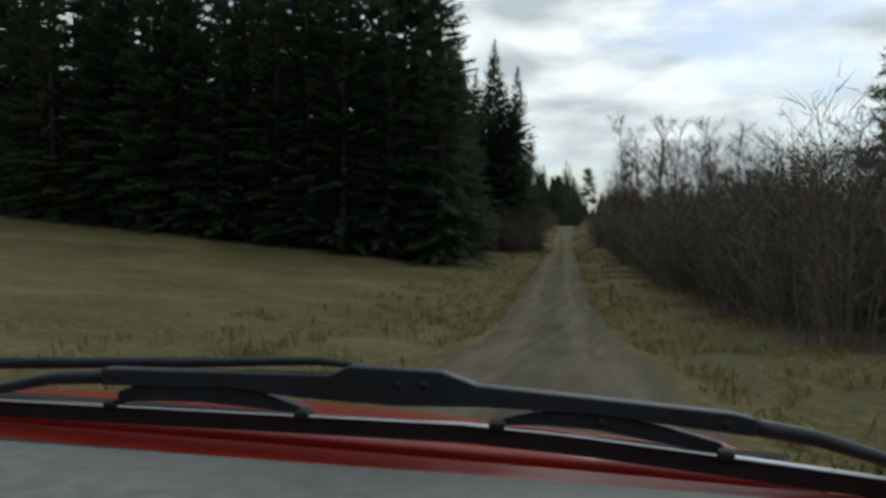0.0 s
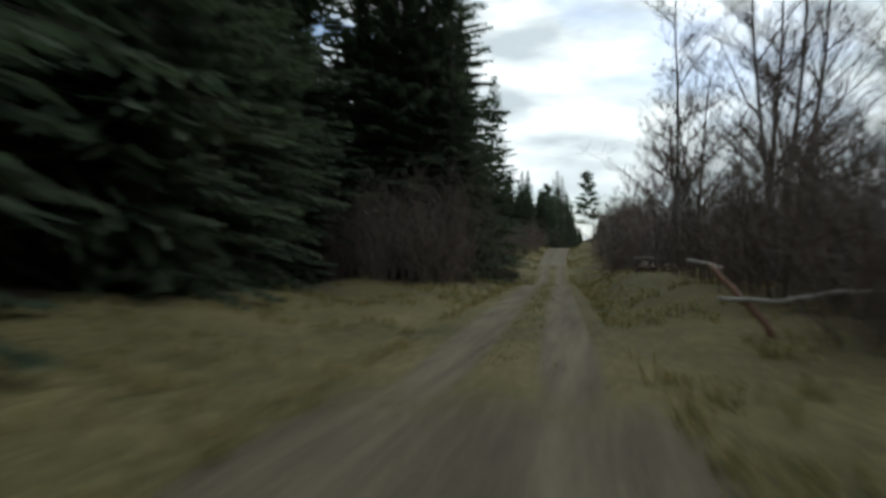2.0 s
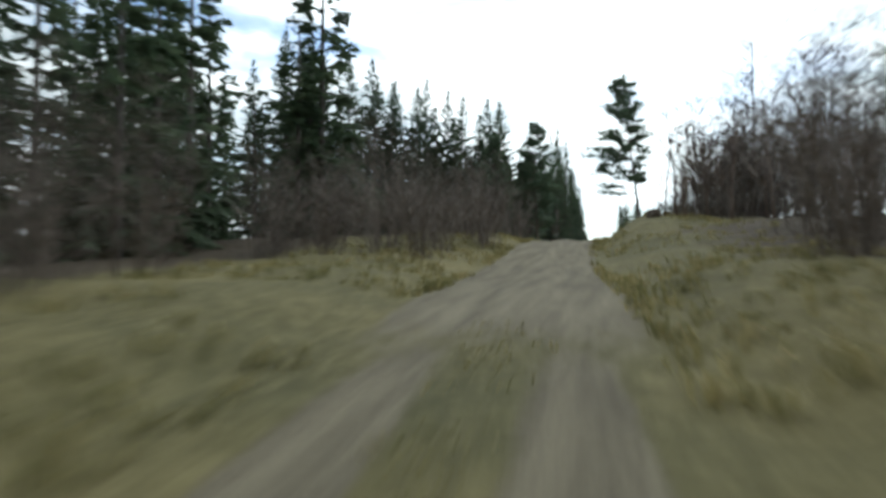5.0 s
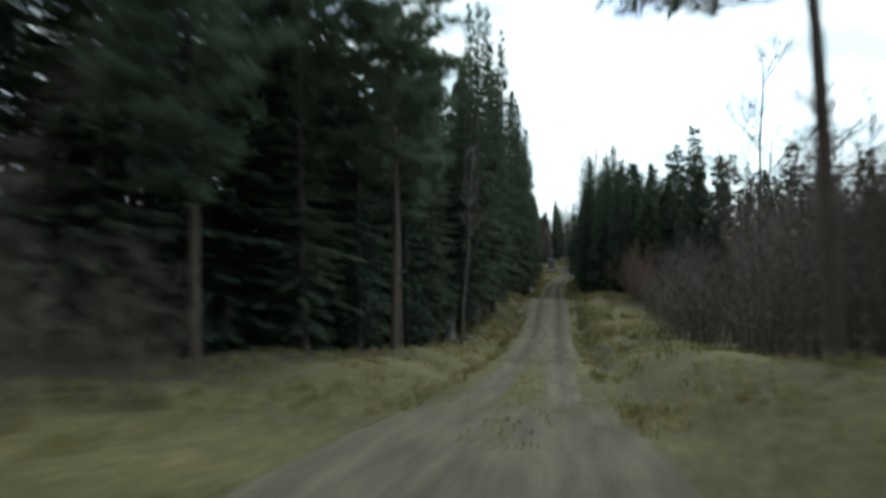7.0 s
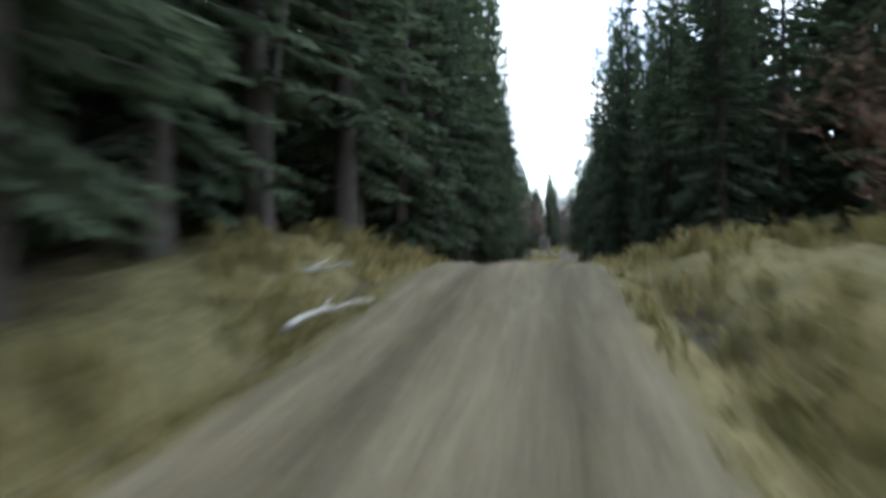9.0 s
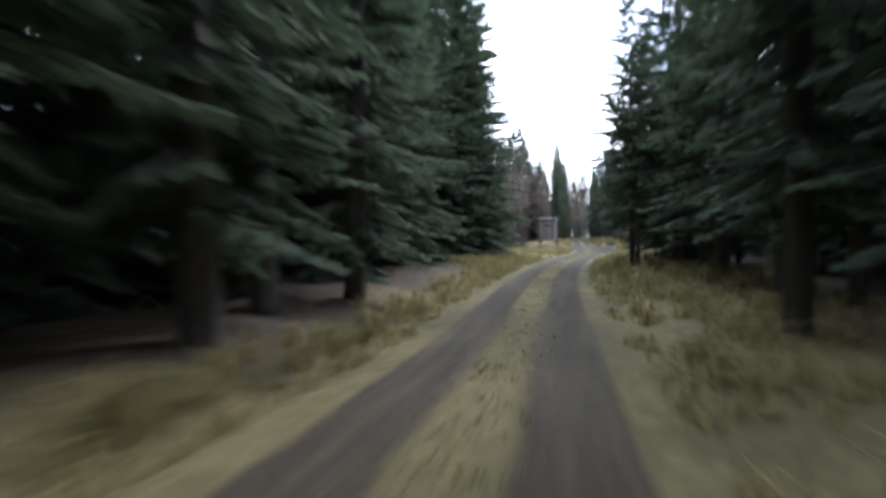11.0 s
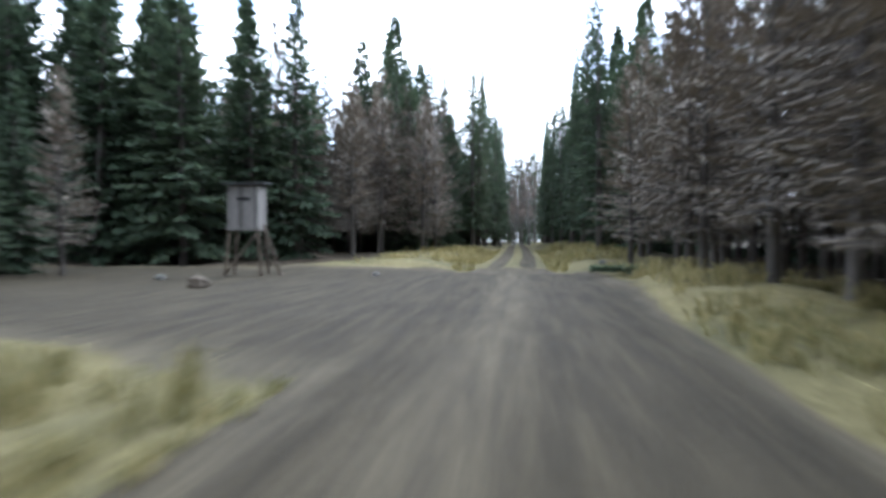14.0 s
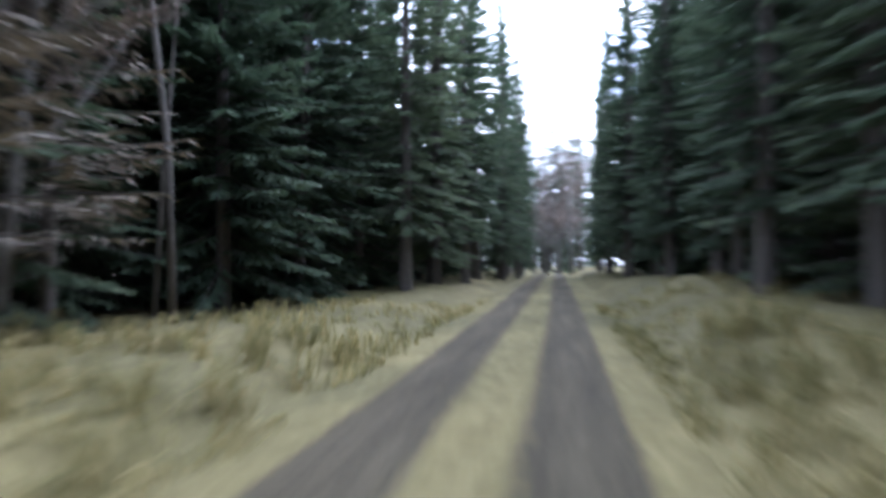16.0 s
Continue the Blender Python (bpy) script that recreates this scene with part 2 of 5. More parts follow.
def ground_material():
    m = bpy.data.materials.new("forest_ground")
    m.use_nodes = True
    n, l = m.node_tree.nodes, m.node_tree.links
    bsdf = n["Principled BSDF"]
    geo = n.new("ShaderNodeNewGeometry")

    def noise_tex(scale, detail=5, rough=0.6, stretch=None):
        t = n.new("ShaderNodeTexNoise")
        t.inputs["Scale"].default_value, t.inputs["Detail"].default_value, t.inputs["Roughness"].default_value = scale, detail, rough
        if stretch:
            mp = n.new("ShaderNodeMapping")
            mp.inputs["Scale"].default_value = stretch
            l.new(geo.outputs["Position"], mp.inputs["Vector"])
            l.new(mp.outputs["Vector"], t.inputs["Vector"])
        else:
            l.new(geo.outputs["Position"], t.inputs["Vector"])
        return t

    def ramp_of(src, stops):
        r = n.new("ShaderNodeValToRGB")
        ramp_stops(r, stops)
        l.new(src, r.inputs["Fac"])
        return r

    def blend(fac, a, b, kind="MIX"):
        x = n.new("ShaderNodeMix")
        x.data_type, x.blend_type = "RGBA", kind
        if isinstance(fac, float):
            x.inputs["Factor"].default_value = fac
        else:
            l.new(fac, x.inputs["Factor"])
        l.new(a, x.inputs["A"])
        l.new(b, x.inputs["B"])
        return x.outputs["Result"]

    def attr(name):
        a = n.new("ShaderNodeAttribute")
        a.attribute_name = name
        return a.outputs["Fac"]

    patch, fine = noise_tex(0.22, 5), noise_tex(5.5, 6, 0.7)
    speck = noise_tex(38, 4, 0.7)
    grass_a = ramp_of(patch.outputs["Fac"], [(0.34, (0.068, 0.066, 0.024)), (0.5, (0.132, 0.113, 0.043)), (0.66, (0.24, 0.195, 0.08))])
    grass_b = ramp_of(fine.outputs["Fac"], [(0.32, (0.04, 0.036, 0.018)), (0.5, (0.115, 0.1, 0.046)), (0.66, (0.27, 0.228, 0.115))])
    grass = blend(0.5, grass_a.outputs["Color"], grass_b.outputs["Color"])
    litter = ramp_of(fine.outputs["Fac"], [(0.3, (0.032, 0.025, 0.017)), (0.5, (0.066, 0.05, 0.033)), (0.7, (0.12, 0.094, 0.06))])
    streak = noise_tex(2.2, 5, 0.6, (1.6, 0.12, 1.0))
    sand = ramp_of(streak.outputs["Fac"], [(0.32, (0.135, 0.113, 0.077)), (0.5, (0.185, 0.157, 0.104)), (0.68, (0.24, 0.206, 0.138))])
    mud = ramp_of(streak.outputs["Fac"], [(0.32, (0.028, 0.0224, 0.0125)), (0.5, (0.042, 0.0338, 0.019)), (0.68, (0.06, 0.049, 0.0285))])
    dirt = blend(attr("mud"), sand.outputs["Color"], mud.outputs["Color"])
    peb = ramp_of(speck.outputs["Fac"], [(0.3, (0.55, 0.55, 0.55)), (0.5, (0.95, 0.95, 0.95)), (0.72, (1.4, 1.38, 1.34))])
    dirt = blend(0.8, dirt, peb.outputs["Color"], "MULTIPLY")
    base = blend(attr("wood"), grass, litter.outputs["Color"])
    jag = n.new("ShaderNodeMath")
    jag.operation = "MULTIPLY_ADD"
    jag.inputs[1].default_value = 0.9
    l.new(fine.outputs["Fac"], jag.inputs[0])
    jag2 = n.new("ShaderNodeMath")
    jag2.operation = "SUBTRACT"
    jag2.inputs[1].default_value = 0.45
    l.new(attr("dirt"), jag2.inputs[0])
    l.new(jag2.outputs[0], jag.inputs[2])
    edge = ramp_of(jag.outputs[0], [(0.38, (0, 0, 0)), (0.62, (1, 1, 1))])
    col = blend(edge.outputs["Color"], base, dirt)
    l.new(col, bsdf.inputs["Base Color"])
    bsdf.inputs["Roughness"].default_value = 0.92
    bsdf.inputs["Specular IOR Level"].default_value = 0.2
    b = n.new("ShaderNodeBump")
    b.inputs["Strength"].default_value, b.inputs["Distance"].default_value = 0.7, 0.06
    l.new(fine.outputs["Fac"], b.inputs["Height"])
    b2 = n.new("ShaderNodeBump")
    b2.inputs["Strength"].default_value, b2.inputs["Distance"].default_value = 0.5, 0.012
    l.new(speck.outputs["Fac"], b2.inputs["Height"])
    l.new(b.outputs["Normal"], b2.inputs["Normal"])
    l.new(b2.outputs["Normal"], bsdf.inputs["Normal"])
    return m


M_GROUND = ground_material()

# ---- the lie of the land (s runs along the track in metres) ----
PROFILE = ((-60, 2), (-20, 2), (0, 1.8), (4.4, 1.7), (8.8, 1.35), (13.2, 0.85), (17.6, 0.5), (22, 0.2), (29, 0), (45, 0), (60, 0.1), (75, 0.1), (84, 0), (90, -0.4), (97, -0.9), (103, -0.6), (112, 0.4), (121, 1.2), (127.6, 1.5), (132, 1.9), (140, 2.9), (146, 3.4), (151, 3.3), (158, 2.6), (167, 1.3), (176, 0.2), (185, -0.8), (192, -1.3), (198, -1.7), (205, -1.3), (210, -0.75), (214, -0.9), (222, -2), (235, -3.2), (252, -3.7), (300, -3.7), (335, -3.6), (352, -3.4), (380, -3.1), (420, -2.9), (900, -2.9))
BANK_R = ((-60, -.2), (0, -.25), (22, -.08), (45, -.05), (58, .3), (75, .7), (86, .45), (97, .2), (110, .4), (125, .6), (138, .7), (150, 1.4), (158, 1.35),
          (168, .65), (185, .2), (200, .45), (212, .5), (225, .2), (262, .1), (290, .35), (305, .1), (335, .1), (350, .35), (362, .55), (900, .5))
BANK_L = ((-60, .1), (40, 0), (70, .3), (100, .2), (125, .4), (140, .4), (160, .2), (175, .2), (190, -.25), (200, .3), (207, .65),
          (216, .3), (260, .35), (295, .2), (305, 0), (335, 0), (345, .2), (900, .2))
SHIFT = ((-60, 0), (255, 0), (264, .05), (275, .5), (286, 1.4), (295, 2.5), (304, 3.3), (321, 3.9), (341, 3.9), (352, 4.2), (370, 4.3), (900, 4.3))


def table(points, smooth):
    """A smoothed lookup of a few (s, value) stations."""
    a = np.array(points, float)
    grid = np.arange(-80, 905, 0.5)
    v = np.interp(grid, a[:, 0], a[:, 1])
    k = np.arange(-24, 25) * 0.5
    w = np.exp(-(k / smooth) ** 2)
    v = np.convolve(np.pad(v, 24, mode="edge"), w / w.sum(), "valid")
    return lambda s: np.interp(s, grid, v)


road_z, bank_r, bank_l, shift = table(PROFILE, 2.0), table(BANK_R, 4.0), table(BANK_L, 4.0), table(SHIFT, 3.5)


bend = table([(s, 0.07 * max(0.0, 133 - s)) for s in (-90, 133, 900)], 3.0)


def wx(x, s):
    """World x of a spot given by its offset x from the track's line; the first stretch comes in at four degrees."""
    return x + float(bend(s))


def ramp01(v, a, b):
    t = np.clip((v - a) / (b - a), 0, 1)
    return t * t * (3 - 2 * t)


def road_x(s):
    return shift(s) - 0.2 - 0.42 * ramp01(s, 5, 35)


def rough(x, y, scale, seed):
    """Cheap smooth lattice noise, -1 to 1."""
    xs, ys = np.asarray(x, float) / scale, np.asarray(y, float) / scale
    i, j = np.floor(xs).astype(np.int64), np.floor(ys).astype(np.int64)
    u, v = xs - i, ys - j
    u, v = u * u * (3 - 2 * u), v * v * (3 - 2 * v)

    def h(a, b):
        q = (a * 374761393 + b * 668265263 + seed * 1442695041) & 0x7FFFFFFF
        q = ((q ^ (q >> 13)) * 1274126177) & 0x7FFFFFFF
        return ((q ^ (q >> 16)) % 20001) / 10000.0 - 1.0
    return (h(i, j) * (1 - u) + h(i + 1, j) * u) * (1 - v) + (h(i, j + 1) * (1 - u) + h(i + 1, j + 1) * u) * v


def plaza(x, s):
    """How far a spot lies in the bare junction (0 to 1)."""
    far = 336 + 0.12 * np.clip(-x, 0, 40)
    near = 299 + 15.5 * (1 - ramp01(x - shift(s), -2.0, -1.3)) + 0.4 * np.clip(2 - x, 0, 10)
    wob = 0.9 * rough(x, s, 2.5, 7)
    return ramp01(s + wob, near - 1.5, near + 1.5) * (1 - ramp01(s + wob, far - 2, far + 1.5)) * (1 - ramp01(x - shift(s), 1.7, 2.5 + 1.2 * ramp01(s, 318, 328)))


def height(x, s):
    x, s = np.asarray(x, float), np.asarray(s, float)
    u = x - road_x(s)
    flat = plaza(x, s)
    z = road_z(s)
    z = z - (0.07 * np.exp(-((np.abs(u) - 0.75) / 0.26) ** 2) - 0.03 * np.exp(-(u / 0.4) ** 2)) * (1 - 0.6 * flat)
    away = ramp01(np.abs(u), 1.6, 4.2)
    z = z + np.where(u > 0, bank_r(s), bank_l(s)) * away
    z = z - 0.16 * np.exp(-((np.abs(u) - 2.15) / 0.4) ** 2) * (1 - flat) * (1 - 0.5 * ramp01(s, 40, 60) * (1 - ramp01(s, 170, 185)))
    z = z + 0.09 * np.clip(-x - 5, 0, 60) * (1 - ramp01(s, 52, 80)) * ramp01(np.abs(u), 2, 8)
    cut = ramp01(s, 168, 176) * (1 - ramp01(s, 206, 214))
    z = z - 0.32 * cut * np.exp(-((np.abs(u) - 2.35) / 0.34) ** 2) * (0.75 + 0.5 * rough(x, s, 2.2, 31))
    z = z + 0.16 * cut * rough(x, s, 0.75, 32) * ramp01(np.abs(u), 2.5, 3.6)
    z = z + 0.2 * ramp01(s, 264, 272) * (1 - ramp01(s, 292, 300)) * rough(x, s, 1.5, 36) * ramp01(u, 2.6, 4.0)
    lump = rough(x, s, 1.1, 1) * 0.09 + rough(x, s, 2.7, 2) * 0.14 + rough(x, s, 9.0, 3) * 0.22
    calm = 1 - 0.65 * (1 - ramp01(s, 30, 44)) * (x < 0)
    z = z + lump * away * (1 - 0.85 * flat) * calm
    z = z + rough(x, s, 0.5, 4) * 0.012 + rough(x, s, 40.0, 5) * 1.2 * ramp01(np.abs(u), 25, 80)
    return z


def ground_z(x, s):
    return float(height(x, s))


def stations(parts):
    out = []
    for a, b, step in parts:
        out += list(np.arange(a, b, step))
    return np.array(out + [parts[-1][1]])


def build_ground():
    us = stations(((-700, -100, 60), (-100, -30, 5), (-30, -10, 1.2), (-10, -4, 0.4), (-4, 4, 0.2), (4, 10, 0.4), (10, 30, 1.2), (30, 100, 5), (100, 700, 60)))
    ss = stations(((-80, -10, 5), (-10, 360, 0.5), (360, 430, 1.5), (430, 600, 10), (600, 900, 50), (900, 2500, 200)))
    U, S = np.meshgrid(us, ss)
    X = U + road_x(S)
    Z = height(X, S)
    nx, ny = len(us), len(ss)
    verts = np.column_stack([(X + bend(S)).ravel(), S.ravel(), Z.ravel()])
    i = np.arange(nx * ny).reshape(ny, nx)
    faces = np.column_stack([i[:-1, :-1].ravel(), i[:-1, 1:].ravel(), i[1:, 1:].ravel(), i[1:, :-1].ravel()])
    me = bpy.data.meshes.new("ground")
    me.from_pydata(verts.tolist(), [], faces.tolist())
    u, s, x = U.ravel(), S.ravel(), X.ravel()
    pz = plaza(x, s)
    a = np.abs(u)
    rut = np.exp(-((a - 0.75) / 0.42) ** 4)
    wide = 1.1 + 0.4 * ramp01(s, 8, 30)
    full = 1 - ramp01(a, wide - 0.1, wide + 0.45)
    # 1: bare gravel over the whole width, 0: two wheel tracks with grass between
    bare = 1 - ramp01(s, 46, 54) * (1 - ramp01(s, 112, 122)) - ramp01(s, 160, 170) * (1 - ramp01(s, 303, 310)) - ramp01(s, 336, 341)
    bare = np.clip(bare + 0.62 * ramp01(s, 174, 182) * (1 - ramp01(s, 216, 224)), 0, 1)
    mid = 0.35 + 0.3 * rough(x, s, 3.0, 9)
    dirt = np.maximum(full * bare, rut * (1 - bare))
    dirt = np.maximum(dirt, full * (1 - bare) * np.clip(mid, 0, 1) * 0.75)
    dirt = np.maximum(dirt, pz)
    mud = np.clip(0.15 + 0.62 * ramp01(s, 212, 240) + 0.1 * rough(x, s, 6, 11) + 0.1 * (1 - bare) * ramp01(s, 150, 165), 0, 1)
    mud = np.clip(mud + 0.5 * np.exp(-((a - 0.75) / 0.22) ** 2) * ramp01(s, 174, 182) * (1 - ramp01(s, 216, 224)), 0, 1)
    mud = np.clip(mud + 0.35 * (1 - np.exp(-((a - 0.75) / 0.32) ** 2)) * (1 - ramp01(s, 45, 60)), 0, 1)
    # raw earth in the cut ditches
    cut = ramp01(s, 168, 176) * (1 - ramp01(s, 206, 214)) * np.exp(-((a - 2.25 - 0.25 * rough(x, s, 1.3, 34)) / 0.26) ** 2) * ramp01(rough(x, s, 1.1, 33), -0.55, 0.15)
    dirt, mud = np.maximum(dirt, cut), np.maximum(mud, cut)
    mud = np.maximum(mud, pz * (1.0 - 0.25 * np.exp(-(u / 0.5) ** 2)))
    wood = np.zeros_like(s)
    left_edge = np.where(s < 46 + 0.1 * np.clip(-x, 0, 80), 999.0, np.where(s < 72, 7.5, np.where(s < 100, 4.6, np.where(s < 165, 9.0 + 0 * s, np.where(s < 228, 4.4, np.where(s < 270, 2.9, np.where(s < 290, 5.2, np.where(s < 312, 6.5, 8.5))))))))
    right_edge = np.where(s < 14, 30.0, np.where(s < 52, 5.4, np.where(s < 140, 5.0, np.where(s < 205, 9.0, np.where(s < 262, 5.0, np.where(s < 290, 3.6, 7.0))))))
    edge = np.where(u < 0, left_edge, right_edge)
    wood = ramp01(a + 0.8 * rough(x, s, 2.0, 12), edge - 0.8, edge + 1.2) * (1 - pz)
    for name, v in (("dirt", dirt), ("mud", mud), ("wood", wood)):
        me.attributes.new(name, "FLOAT", "POINT").data.foreach_set("value", np.ascontiguousarray(v, dtype=np.float32))
    me.polygons.foreach_set("use_smooth", np.ones(len(me.polygons), dtype=bool))
    me.materials.append(M_GROUND)
    ob = new("ground", me)
    return tagged(ob, "rutted sandy forest track with dry straw-coloured grass verges", "ground", kind="structure")


ground = build_ground()


# ---- mesh helpers ----
class Buf:
    """Collects vertices and faces of one mesh."""

    def __init__(self):
        self.v, self.f, self.m = [], [], []

    def tube(self, pts, radii, sides=5, cap=True, slot=0):
        faces = len(self.f)
        base = len(self.v)
        n = len(pts)
        for k, (p, r) in enumerate(zip(pts, radii)):
            d = (pts[min(k + 1, n - 1)] - pts[max(k - 1, 0)]).normalized()
            a = d.cross(Vector((0.31, 0.87, 0.38)))
            if a.length < 0.05:
                a = d.cross(Vector((1, 0, 0)))
            a.normalize()
            b = d.cross(a)
            for q in range(sides):
                w = 2 * math.pi * q / sides
                self.v.append(tuple(p + (a * math.cos(w) + b * math.sin(w)) * r))
        for k in range(n - 1):
            for q in range(sides):
                q2 = (q + 1) % sides
                self.f.append((base + k * sides + q, base + k * sides + q2, base + (k + 1) * sides + q2, base + (k + 1) * sides + q))
        if cap:
            self.f.append(tuple(base + q for q in range(sides))[::-1])
            self.f.append(tuple(base + (n - 1) * sides + q for q in range(sides)))
        self.m += [slot] * (len(self.f) - faces)

    def tri(self, a, b, c):
        k = len(self.v)
        self.v += [tuple(a), tuple(b), tuple(c)]
        self.f.append((k, k + 1, k + 2))
        self.m.append(0)

    def blade(self, a, b, side, w):
        """A slim spray that tapers from a to its tip b."""
        k = len(self.v)
        m = a.lerp(b, 0.18)
        self.v += [tuple(m + side * w), tuple(b), tuple(m - side * w)]
        self.f.append((k, k + 1, k + 2))
        self.m.append(0)

    def mesh(self, name, mat, smooth=True, second=None):
        me = bpy.data.meshes.new(name)
        me.from_pydata(self.v, [], self.f)
        me.materials.append(mat)
        if second:
            me.materials.append(second)
            me.polygons.foreach_set("material_index", self.m)
        if smooth:
            me.polygons.foreach_set("use_smooth", np.ones(len(me.polygons), dtype=bool))
        return me


def part(name, bm, material, parent, label=""):
    """Links a bmesh as one mesh object under a thing or a part."""
    me = bpy.data.meshes.new(name)
    bm.to_mesh(me)
    bm.free()
    me.materials.append(material)
    ob = new(name, me)
    ob.parent = parent
    return tagged(ob, label)


def part_mesh(name, me, parent, label=""):
    ob = new(name, me)
    ob.parent = parent
    return tagged(ob, label)


def box_bm(sx, sy, sz, at=(0, 0, 0), bevel=0.0, turn=None):
    bm = bmesh.new()
    m = Matrix.Translation(at) @ (turn if turn else Matrix.Identity(4)) @ Matrix.Diagonal((sx, sy, sz, 1))
    bmesh.ops.create_cube(bm, size=1.0, matrix=m)
    if bevel:
        bmesh.ops.bevel(bm, geom=bm.edges[:], offset=bevel, segments=1, affect="EDGES")
    return bm


def vec(x, y, z):
    return Vector((x, y, z))


def arc_dir(az, el):
    return Vector((math.cos(az) * math.cos(el), math.sin(az) * math.cos(el), math.sin(el)))


# ---- trees ----
def conifer_meshes(seed, h, r, base, mat, whorl=0.42, per=6, spray=1.0, droop=0.28, fullness=0.75, name="spruce", wide=1.0, gap=0.26, girth=1.0):
    """Trunk and crown of a spruce-like tree: whorls of drooping limbs set with small needle sprays."""
    rnd = random.Random(seed)
    trunk, crown = Buf(), Buf()
    bend = rnd.uniform(-0.15, 0.15)
    axis = lambda z: vec(bend * math.sin(z / h * 2.4), 0.5 * bend * math.sin(z / h * 4.0), z)
    tp = [axis(h * k / 8) for k in range(9)]
    r0 = (0.011 * h + 0.03) * girth
    trunk.tube([tp[0] - vec(0, 0, 0.35)] + tp, [r0 * 1.25] + [r0 * (1 - 0.95 * k / 8) + 0.008 for k in range(9)], 7)
    z = 1.0
    while z < base:                                  # dead stubs under the crown
        az = rnd.uniform(0, 6.283)
        L = rnd.uniform(0.4, 1.3)
        p = axis(z)
        crown.tube([p, p + arc_dir(az, rnd.uniform(-0.35, 0.1)) * L], [0.02, 0.006], 3, False, 1)
        z += rnd.uniform(0.12, 0.4)
    z = base
    while z < h - 0.15:
        frac = (z - base) / (h - base)
        reach = r * (1 - frac) ** fullness * (0.75 + 0.25 * min(1, frac * 6))
        n = per if frac < 0.8 else max(4, per - 1)
        for k in range(n):
            az = rnd.uniform(0, 6.283)
            L = max(0.12, reach * rnd.uniform(0.62, 1.12))
            p0 = axis(z + rnd.uniform(-0.15, 0.15))
            el0 = -droop + frac * 0.9 + rnd.uniform(-0.12, 0.12)
            d = arc_dir(az, el0)
            side = vec(-math.sin(az), math.cos(az), 0)
            pts = [p0, p0 + d * L * 0.55 - vec(0, 0, 0.03 * L), p0 + d * L - vec(0, 0, 0.02 * L)]
            if L > 1.1:
                crown.tube([pts[0], pts[2]], [0.022, 0.005], 3, False, 1)
            m = max(3, int(L / gap))
            for q in range(m):
                u = (q + rnd.uniform(0.2, 0.9)) / m
                if u < 0.12:
                    continue
                c = pts[0].lerp(pts[1], u * 2) if u < 0.5 else pts[1].lerp(pts[2], u * 2 - 1)
                w = spray * (0.24 + 0.2 * L * (1 - u))
                for sgn in (-1, 1):
                    tip = c + side * sgn * w * rnd.uniform(0.7, 1.2) + d * w * rnd.uniform(0.3, 0.9) - vec(0, 0, w * rnd.uniform(0.1, 0.75))
                    crown.blade(c, tip, (d * 0.8 + vec(0, 0, rnd.uniform(-0.6, 0.6))).normalized(), wide * (0.095 * spray + 0.022 * L))
            crown.blade(pts[1], pts[2] + d * 0.2, side, 0.1 * spray)
        z += whorl * rnd.uniform(0.75, 1.2) * (1 - 0.35 * frac)
    crown.blade(axis(h - 0.5), axis(h) + vec(0, 0, 0.35), vec(1, 0, 0), 0.05)
    return trunk.mesh(name + "_trunk", M_BARK), crown.mesh(name + "_crown", mat, False, M_BARK)


def bare_tree_mesh(seed, h, spread, bark, stems=1, limb_from=0.24, up=0.75, girth=1.0):
    """Trunk and twigs of a leafless broadleaf tree."""
    rnd = random.Random(seed)
    wood, twigs = Buf(), Buf()

    def grow(p, d, L, r, depth):
        n = 4 if depth == 0 else (3 if depth == 1 else 1)
        pts, rad = [p], [r]
        for k in range(n):
            d = (d + vec(rnd.uniform(-1, 1), rnd.uniform(-1, 1), rnd.uniform(-0.3, 0.9)) * (0.10 if depth == 0 else 0.22)).normalized()
            p = p + d * L / n
            pts.append(p)
            rad.append(r * (1 - 0.8 * (k + 1) / n) + 0.003)
        if depth == 3:
            sd = d.cross(vec(0.4, 0.3, 0.85))
            twigs.blade(pts[0], pts[-1], sd.normalized(), 0.012)
            return
        (wood if depth == 0 else twigs).tube(pts, rad, 6 if depth == 0 else (4 if depth == 1 else 3), depth == 0, 1 if depth == 1 else 0)
        if depth >= 3:
            return
        kids = (int(h * 1.6) if depth == 0 else (9 if depth == 1 else 11))
        for _ in range(kids):
            u = rnd.uniform(limb_from if depth == 0 else 0.2, 1.0)
            f = u * n
            i = min(int(f), n - 1)
            q = pts[i].lerp(pts[i + 1], f - i)
            dd = (pts[i + 1] - pts[i]).normalized()
            az = rnd.uniform(0, 6.283)
            s = (dd * up + arc_dir(az, rnd.uniform(-0.1, 0.5))).normalized()
            ll = (spread * (1.15 - 0.75 * u) if depth == 0 else L * rnd.uniform(0.3, 0.55)) * rnd.uniform(0.7, 1.2)
            grow(q, s, ll, max(0.005, rad[i] * 0.45), depth + 1)

    for k in range(stems):
        lean = vec(rnd.uniform(-1, 1), rnd.uniform(-1, 1), 0) * (0.05 if stems == 1 else 0.25)
        grow(vec(rnd.uniform(-0.3, 0.3) * (stems > 1), rnd.uniform(-0.3, 0.3) * (stems > 1), -0.3), (vec(0, 0, 1) + lean).normalized(),
             h * rnd.uniform(0.85, 1.0), (0.009 * h + 0.02) * girth, 0)
    return wood.mesh("bare_trunk", bark), twigs.mesh("bare_crown", M_TWIG, False, bark)


